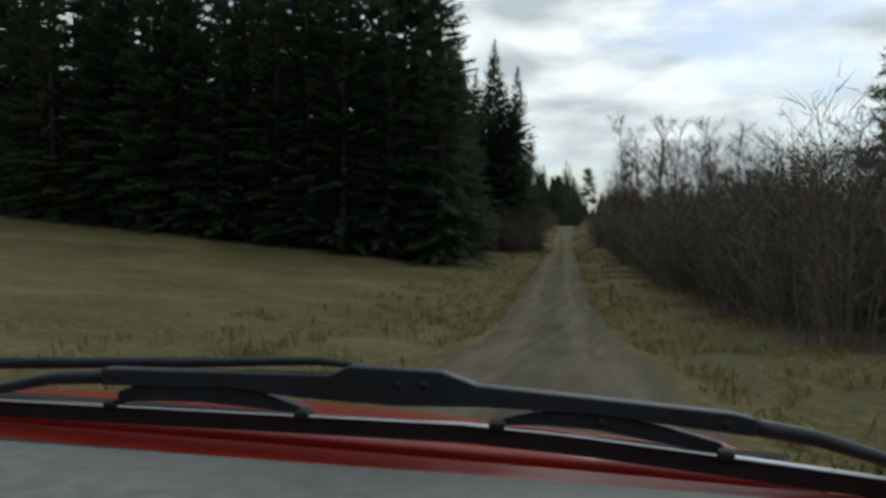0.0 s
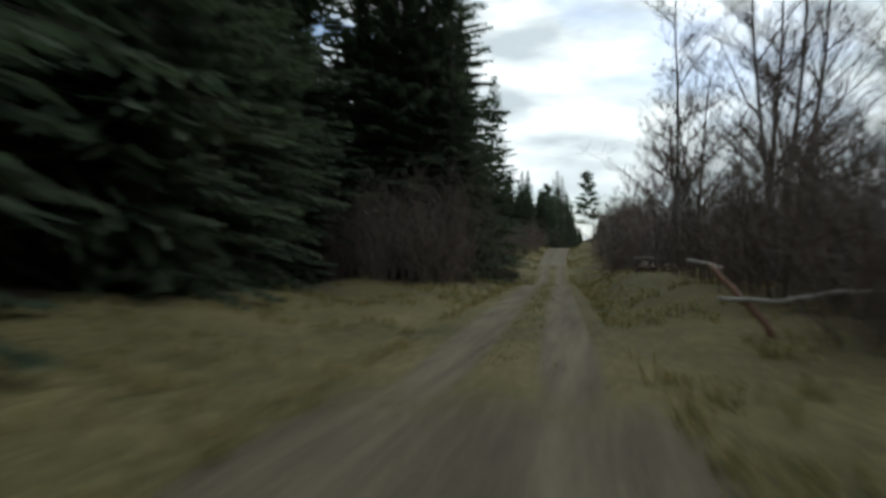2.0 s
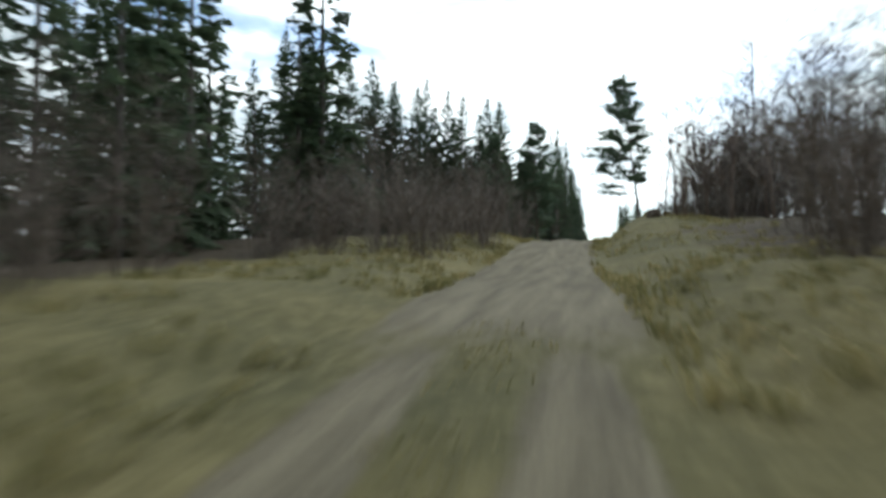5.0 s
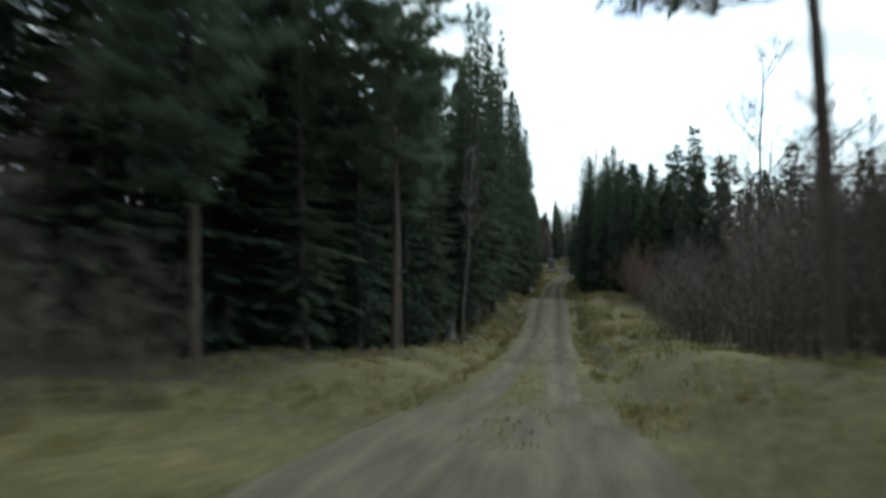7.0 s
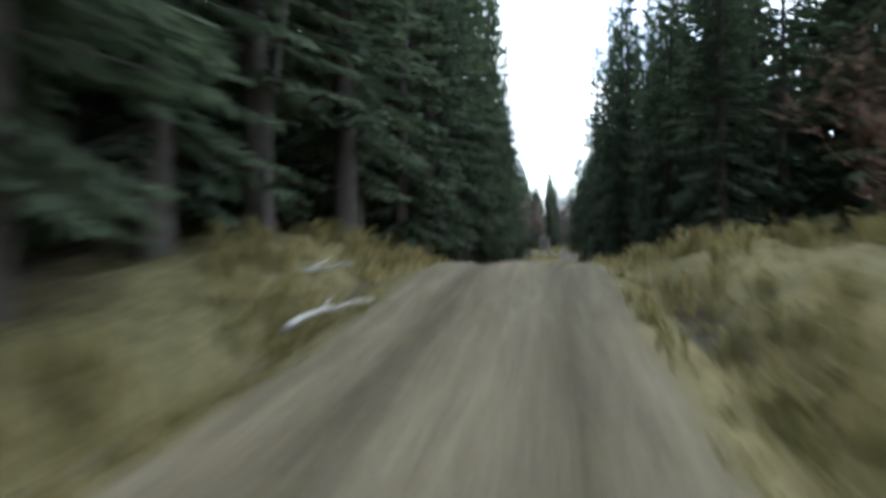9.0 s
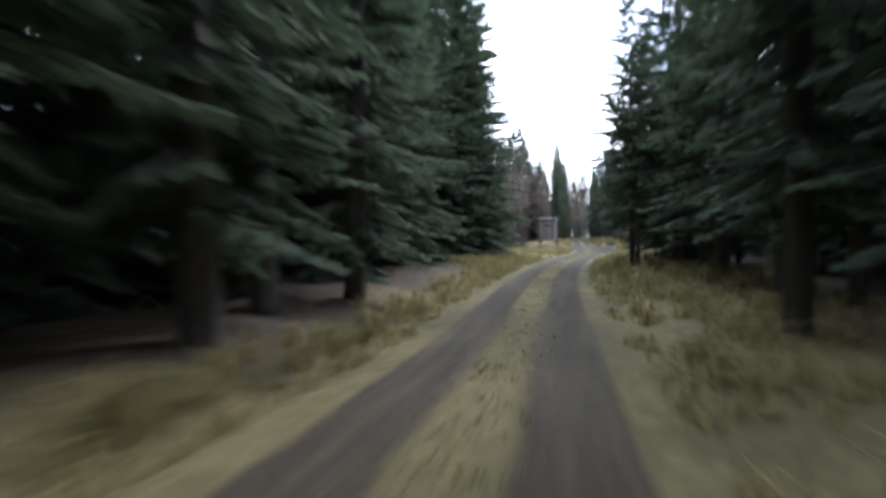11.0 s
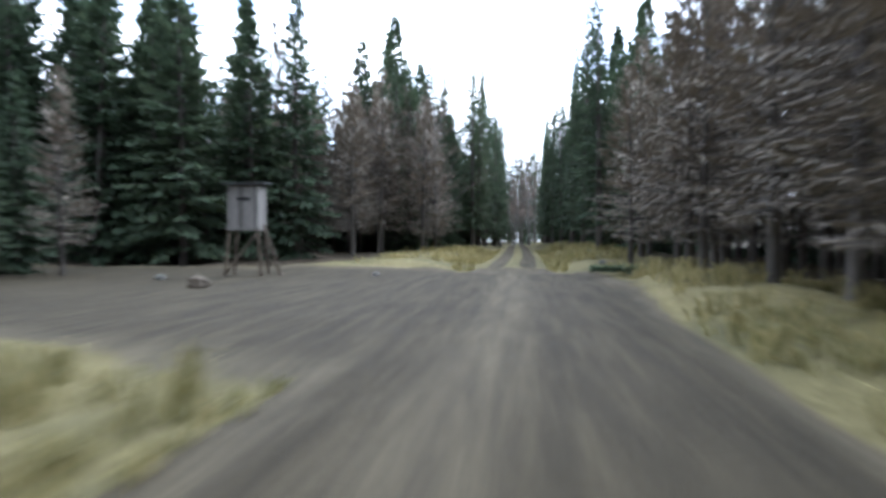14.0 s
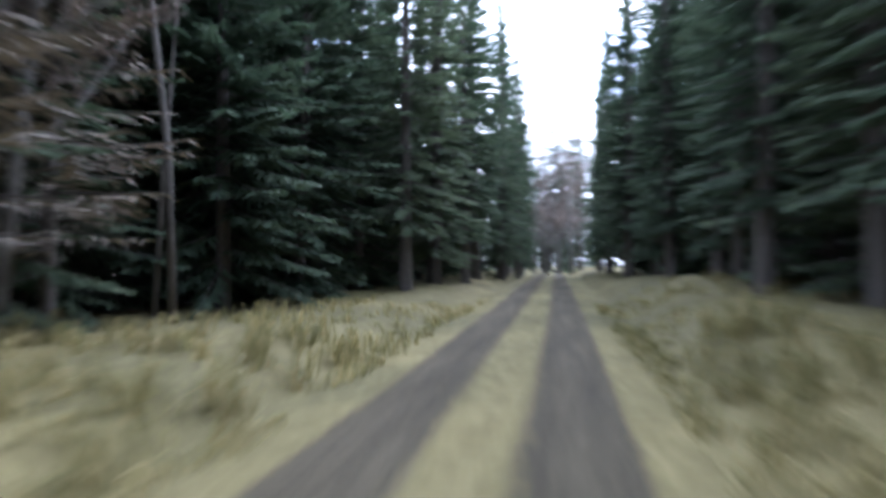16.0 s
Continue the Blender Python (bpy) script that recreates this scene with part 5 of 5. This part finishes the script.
# ---- raised hides ----
def hide(x, s, floor, width, depth, tall_, turn, label, boards=7):
    root = thing("raised_hide", x, s, label, "hunting hide", "raised hides", turn=turn)
    bw = width / boards
    for side, sy in (("front", -depth / 2), ("back", depth / 2)):
        for k in range(boards):
            top = floor + tall_ + (0.0 if side == "front" else 0.12)
            part("board", box_bm(bw - 0.012, 0.022, top - floor, (-width / 2 + bw * (k + 0.5), sy, (top + floor) / 2), 0.003), M_WOOD, root)
    nd = max(3, int(depth / bw))
    dw = depth / nd
    for sx in (-width / 2, width / 2):
        for k in range(nd):
            part("board", box_bm(0.022, dw - 0.012, tall_, (sx, -depth / 2 + dw * (k + 0.5), floor + tall_ / 2), 0.003), M_WOOD, root)
    for sx in (-1, 1):                                # corner battens
        part("corner_batten", box_bm(0.07, 0.03, tall_, (sx * (width / 2 - 0.03), -depth / 2 - 0.028, floor + tall_ / 2), 0.004), M_PALEBARK if sx > 0 else M_WOOD, root)
    # boards are closed here: a dark bar paints the slot's shaded inside
    part("window_slot_shade", box_bm(width * 0.42, 0.03, 0.13, (0, -depth / 2 - 0.012, floor + tall_ * 0.68), 0.003), M_SLOT_SHADE, root, "dark bar standing for the window slot's shaded inside")
    part("floor_frame", box_bm(width + 0.08, depth + 0.08, 0.09, (0, 0, floor - 0.05), 0.008), M_WOOD, root)
    part("roof", box_bm(width + 0.34, depth + 0.4, 0.05, (0, 0, floor + tall_ + 0.11), 0.008, pose(0, 0, 0, 4.5, 0, 0)), M_FELT, root, "tar-felted flat roof")
    for sx in (-1, 1):
        for sy in (-1, 1):
            foot = vec(sx * (width / 2 + 0.12), sy * (depth / 2 + 0.1), -0.45)
            part_mesh("leg", limb("leg", [foot, (sx * (width / 2 - 0.06), sy * (depth / 2 - 0.06), floor)], 0.065, 0.055, M_ROT, 7, 0.004, 70), root)
    part_mesh("brace", limb("brace", [(-width / 2 - 0.05, -depth / 2 - 0.05, 0.1), (width / 2, -depth / 2 - 0.02, floor - 0.1)], 0.035, 0.03, M_ROT, 6, 0.003, 71), root)
    for sx in (-0.2, 0.2):                            # ladder
        part_mesh("ladder_rail", limb("ladder_rail", [(width / 2 + 0.75, sx, -0.4), (width / 2 + 0.05, sx, floor + 0.1)], 0.032, 0.03, M_ROT, 6, 0.003, 72), root)
    n = max(3, int(floor / 0.3))
    for k in range(n):
        u = (k + 0.6) / n
        part_mesh("rung", limb("rung", [(width / 2 + 0.75 - 0.7 * u, -0.27, -0.2 + (floor + 0.2) * u), (width / 2 + 0.75 - 0.7 * u, 0.27, -0.2 + (floor + 0.2) * u)], 0.022, 0.022, M_ROT, 6, 0, 73), root)
    return root


hide(-1.0, 308.6, 1.1, 1.5, 1.35, 1.8, -6, "grey weathered board hide on short legs with ladder")
hide(-6.2, 331.8, 1.7, 1.1, 1.1, 1.5, 8, "grey board hide on tall legs by the junction", 6)


# ---- the car at the start of the drive: its dash, scuttle and wiper lie under the viewpoint ----
M_RED = grainy("red_car_paint", [(0.3, (0.25, 0.018, 0.013)), (0.6, (0.34, 0.028, 0.02)), (0.8, (0.4, 0.05, 0.036))], scale=1.5, fine=60, rough=0.28, bump=0.02)
M_RUBBER = grainy("black_rubber", [(0.3, (0.012, 0.012, 0.013)), (0.7, (0.035, 0.035, 0.036))], scale=6, fine=90, rough=0.6, bump=0.1)
M_WIPER = grainy("wiper_steel", [(0.3, (0.02, 0.026, 0.032)), (0.6, (0.038, 0.048, 0.058)), (0.8, (0.07, 0.085, 0.1))], scale=8, fine=90, rough=0.42, bump=0.1)
M_DASH = grainy("grey_dash_plastic", [(0.3, (0.105, 0.115, 0.105)), (0.5, (0.17, 0.182, 0.165)), (0.75, (0.27, 0.285, 0.26))], scale=3, fine=120, rough=0.5, bump=0.15)
M_CHROME = grainy("bright_metal", [(0.3, (0.55, 0.56, 0.58)), (0.7, (0.75, 0.76, 0.78))], scale=5, fine=60, rough=0.3, bump=0.05, metal=1.0)
M_GLASS = grainy("dark_side_glass", [(0.3, (0.02, 0.025, 0.025)), (0.7, (0.04, 0.045, 0.045))], rough=0.05, bump=0)

car = new("car")
tagged(car, "red hatchback standing on the track with open windscreen", "car")
car.matrix_basis = pose(PATH[0][1], 0, PATH[0][3], -1.2, 0, 4)
CX = -0.6                                             # the car's middle, from the viewpoint


def lattice(name, rows, mat, smooth=True, both=True):
    """A surface through rows of points, thickened."""
    bm = bmesh.new()
    grid = [[bm.verts.new(p) for p in r] for r in rows]
    for a, b in zip(grid[:-1], grid[1:]):
        for q in range(len(a) - 1):
            bm.faces.new((a[q], a[q + 1], b[q + 1], b[q]))
    bmesh.ops.recalc_face_normals(bm, faces=bm.faces)
    bmesh.ops.solidify(bm, geom=bm.faces[:], thickness=0.012)
    for f in bm.faces:
        f.smooth = smooth
    return bm


def across(y, z, half, sag=0.03, n=13):
    return [(CX + half * k, y, z - sag * k * k) for k in np.linspace(-1, 1, n)]


hood = part("hood", lattice("hood", [across(0.40, -0.118, 0.74, .02), across(0.46, -0.125, 0.75, .02), across(0.75, -0.185, 0.76, .03), across(1.1, -0.27, 0.76, .05),
                                     across(1.32, -0.36, 0.74, .07), across(1.4, -0.46, 0.72, .08)], M_RED), M_RED, car)
scuttle = part("scuttle", lattice("scuttle", [across(0.205, -0.098, 0.72, .012), across(0.235, -0.079, 0.72, .012), across(0.262, -0.078, 0.72, .012),
                                              across(0.268, -0.085, 0.72, .012), across(0.33, -0.09, 0.73, .014), across(0.385, -0.108, 0.73, .016)], M_RED), M_RED, car)
part("scuttle_rib", lattice("scuttle_rib", [across(0.285, -0.0835, 0.7, .012), across(0.29, -0.080, 0.7, .012), across(0.296, -0.0838, 0.7, .012)], M_RED), M_RED, scuttle)
part("seam", lattice("seam", [across(0.2375, -0.0778, 0.7, .012), across(0.240, -0.0768, 0.7, .012), across(0.2425, -0.0776, 0.7, .012)], M_RUBBER), M_RUBBER, scuttle, "dark panel seam")
part("screen_seal", lattice("screen_seal", [across(0.366, -0.1, 0.71, .014), across(0.374, -0.094, 0.71, .014), across(0.384, -0.1, 0.71, .014)], M_RUBBER), M_RUBBER, car)
dash = part("dashboard", lattice("dashboard", [across(-0.5, -0.3, 0.68, 0), across(-0.42, -0.12, 0.68, 0), across(-0.34, -0.078, 0.68, 0), across(0.18, -0.066, 0.68, .004),
                                               across(0.216, -0.072, 0.68, .004)], M_DASH), M_DASH, car)
part("demister_vent", box_bm(0.5, 0.025, 0.006, (CX, 0.17, -0.066), 0.002), M_RUBBER, dash)

wiper = new("wiper")
wiper.parent = car
tagged(wiper, "black two-yoke windscreen wiper parked along the screen")


def plate(name, top, low, y, depth, mat, parent, label=""):
    """A flat pressed bracket: its upper and lower outline across the car, with a bevelled edge."""
    bm = bmesh.new()
    face = bm.faces.new([bm.verts.new((x, y, z)) for x, z in list(top) + list(low)[::-1]])
    ex = bmesh.ops.extrude_face_region(bm, geom=[face])
    bmesh.ops.translate(bm, verts=[v for v in ex["geom"] if isinstance(v, bmesh.types.BMVert)], vec=(0, depth, 0))
    bmesh.ops.recalc_face_normals(bm, faces=bm.faces)
    bmesh.ops.bevel(bm, geom=bm.edges[:], offset=0.0006, segments=1, affect="EDGES")
    return part(name, bm, mat, parent, label)


def sag(x):
    """Height of the blade's spine, which bows down to its outer end."""
    return -0.0708 - 0.10 * max(0.0, x + 0.03) ** 1.1


xs = np.linspace(-0.36, 0.2, 15)
plate("blade_rubber", [(x, sag(x) - 0.0006) for x in xs], [(x, sag(x) - 0.0074) for x in xs], 0.2605, 0.005, M_RUBBER, wiper)
plate("blade_spine", [(x, sag(x) + 0.0006) for x in xs], [(x, sag(x) - 0.0005) for x in xs], 0.2595, 0.0035, M_CHROME, wiper, "bright steel spine")
main = plate("main_yoke", [(-0.197, -0.0552), (-0.094, -0.0541), (-0.086, -0.0502), (-0.048, -0.0512), (-0.034, -0.0560), (0.060, -0.0624), (0.068, -0.0640)],
             [(-0.197, -0.0625), (-0.140, -0.0612), (-0.106, -0.0640), (-0.066, -0.0655), (-0.030, -0.0642), (0.010, -0.0652), (0.068, -0.0705)], 0.262, 0.007, M_WIPER, wiper)
plate("end_yoke", [(-0.191, -0.0655), (-0.183, -0.0626), (-0.151, -0.0604), (-0.128, -0.0622), (-0.105, -0.0692)],
      [(-0.191, -0.0702), (-0.174, -0.0688), (-0.151, -0.0684), (-0.132, -0.0694), (-0.105, -0.0712)], 0.2645, 0.006, M_WIPER, wiper)
plate("end_yoke", [(-0.026, -0.0695), (-0.011, -0.0656), (0.012, -0.0652), (0.034, -0.0684), (0.057, -0.0742)],
      [(-0.026, -0.0716), (-0.008, -0.0708), (0.012, -0.0716), (0.030, -0.0744), (0.057, -0.0785)], 0.2645, 0.006, M_WIPER, wiper)
part_mesh("blade_tip", limb("blade_tip", [(-0.194, 0.266, -0.0592), (-0.224, 0.266, -0.0612), (-0.247, 0.266, -0.0662), (-0.33, 0.266, -0.075)], 0.0034, 0.0022, M_WIPER, 8), wiper)
part_mesh("blade_tip", limb("blade_tip", [(0.066, 0.266, -0.0672), (0.089, 0.266, -0.0706), (0.11, 0.266, -0.0765), (0.155, 0.266, -0.089)], 0.0034, 0.0022, M_WIPER, 8), wiper)
for x, z in ((-0.0655, -0.0572), (-0.0555, -0.0568), (0.0575, -0.0665), (0.0135, -0.0684), (-0.19, -0.0585)):
    part_mesh("rivet", limb("rivet", [(x, 0.2625, z), (x, 0.2616, z)], 0.0021, 0.0018, M_RUBBER, 12), wiper)
for x in (-0.191, -0.105, -0.026, 0.057):
    part("claw", box_bm(0.006, 0.008, 0.0034, (x, 0.2625, sag(x) + 0.0004), 0.0008), M_RUBBER, wiper)
part_mesh("wiper_arm", limb("wiper_arm", [(-0.083, 0.27, -0.0515), (-0.102, 0.272, -0.0504), (-0.165, 0.274, -0.0535), (-0.28, 0.278, -0.0585), (-1.05, 0.34, -0.085)], 0.0014, 0.004, M_WIPER, 6), wiper)

# the rest of the body
for sgn in (-1, 1):
    X = CX + sgn * 0.79
    part("fender", lattice("fender", [[(X - sgn * 0.03, y, z - 0.005) for y, z in ((0.36, -0.13), (0.8, -0.21), (1.2, -0.31), (1.42, -0.46))],
                                      [(X, y, z) for y, z in ((0.36, -0.3), (0.8, -0.36), (1.2, -0.45), (1.44, -0.55))],
                                      [(X, y, z) for y, z in ((0.36, -0.62), (0.8, -0.62), (1.2, -0.62), (1.42, -0.68))]], M_RED), M_RED, car)
    door = part("door", lattice("door", [[(X - sgn * 0.02, y, -0.14) for y in (0.35, -0.3, -0.9)], [(X + sgn * 0.02, y, -0.45) for y in (0.35, -0.3, -0.9)],
                                         [(X, y, -0.98) for y in (0.35, -0.3, -0.9)]], M_RED), M_RED, car)
    part("handle", box_bm(0.03, 0.16, 0.03, (X + sgn * 0.03, -0.78, -0.25), 0.006), M_RUBBER, door)
    part("rear_panel", lattice("rear_panel", [[(X - sgn * 0.02, y, -0.14) for y in (-0.905, -1.6, -2.2)], [(X + sgn * 0.02, y, -0.5) for y in (-0.905, -1.6, -2.3)],
                                              [(X, y, -0.98) for y in (-0.905, -1.6, -2.28)]], M_RED), M_RED, car)
    part("side_window", lattice("side_window", [[(X - sgn * 0.15, y, 0.32) for y in (-0.55, -1.2, -1.75)], [(X - sgn * 0.03, y, -0.13) for y in (-0.05, -1.2, -2.05)]], M_GLASS), M_GLASS, car)
    part_mesh("pillar", limb("pillar", [(X - sgn * 0.03, 0.24, -0.12), (X - sgn * 0.15, -0.52, 0.34)], 0.03, 0.03, M_RED, 8), car)
    for y in (0.86, -1.55):
        wheel = new("wheel")
        wheel.parent = car
        wheel.matrix_basis = pose(CX + sgn * 0.72, y, -1.02, 0, 90, 0)
        bm = bmesh.new()
        ring = []
        for k in range(28):
            w = 2 * math.pi * k / 28
            ring.append([bm.verts.new((r * math.cos(w), r * math.sin(w), h)) for r, h in ((0.18, -0.08), (0.26, -0.09), (0.285, -0.06), (0.29, 0), (0.285, 0.06), (0.26, 0.09), (0.18, 0.08))])
        for k in range(28):
            for q in range(6):
                bm.faces.new((ring[k][q], ring[k][q + 1], ring[(k + 1) % 28][q + 1], ring[(k + 1) % 28][q]))
        part("tyre", bm, M_RUBBER, wheel)
        bm = bmesh.new()
        bmesh.ops.create_cone(bm, cap_ends=True, segments=24, radius1=0.182, radius2=0.17, depth=0.11)
        part("rim", bm, M_CHROME, wheel)
part("roof", lattice("roof", [across(-0.54, 0.335, 0.66, .03), across(-1.1, 0.365, 0.66, .03), across(-1.8, 0.33, 0.66, .03)], M_RED), M_RED, car)
part("tailgate", lattice("tailgate", [across(-1.8, 0.325, 0.64, .03), across(-2.2, -0.1, 0.72, .03), across(-2.3, -0.5, 0.74, .02), across(-2.28, -0.95, 0.74, .02)], M_RED), M_RED, car)
part("front_panel", lattice("front_panel", [across(1.405, -0.47, 0.71, .05), across(1.45, -0.6, 0.74, .02), across(1.45, -0.95, 0.74, .02)], M_RED), M_RED, car)
part("bumper", box_bm(1.5, 0.12, 0.16, (CX, 1.48, -0.78), 0.03), M_RUBBER, car)
part("bumper", box_bm(1.5, 0.12, 0.16, (CX, -2.34, -0.78), 0.03), M_RUBBER, car)
part("floor_pan", box_bm(1.5, 3.6, 0.04, (CX, -0.4, -0.98), 0.01), M_RUBBER, car)
for sgn in (-1, 1):
    part("headlight", box_bm(0.22, 0.05, 0.14, (CX + sgn * 0.56, 1.455, -0.58), 0.03), M_CHROME, car)
    seat = new("seat")
    seat.parent = car
    part("cushion", box_bm(0.5, 0.5, 0.16, (CX + sgn * 0.37, -0.85, -0.6), 0.05), M_DASH, seat)
    part("backrest", box_bm(0.5, 0.14, 0.6, (CX + sgn * 0.37, -1.16, -0.27), 0.05, pose(0, 0, 0, -14, 0, 0)), M_DASH, seat)
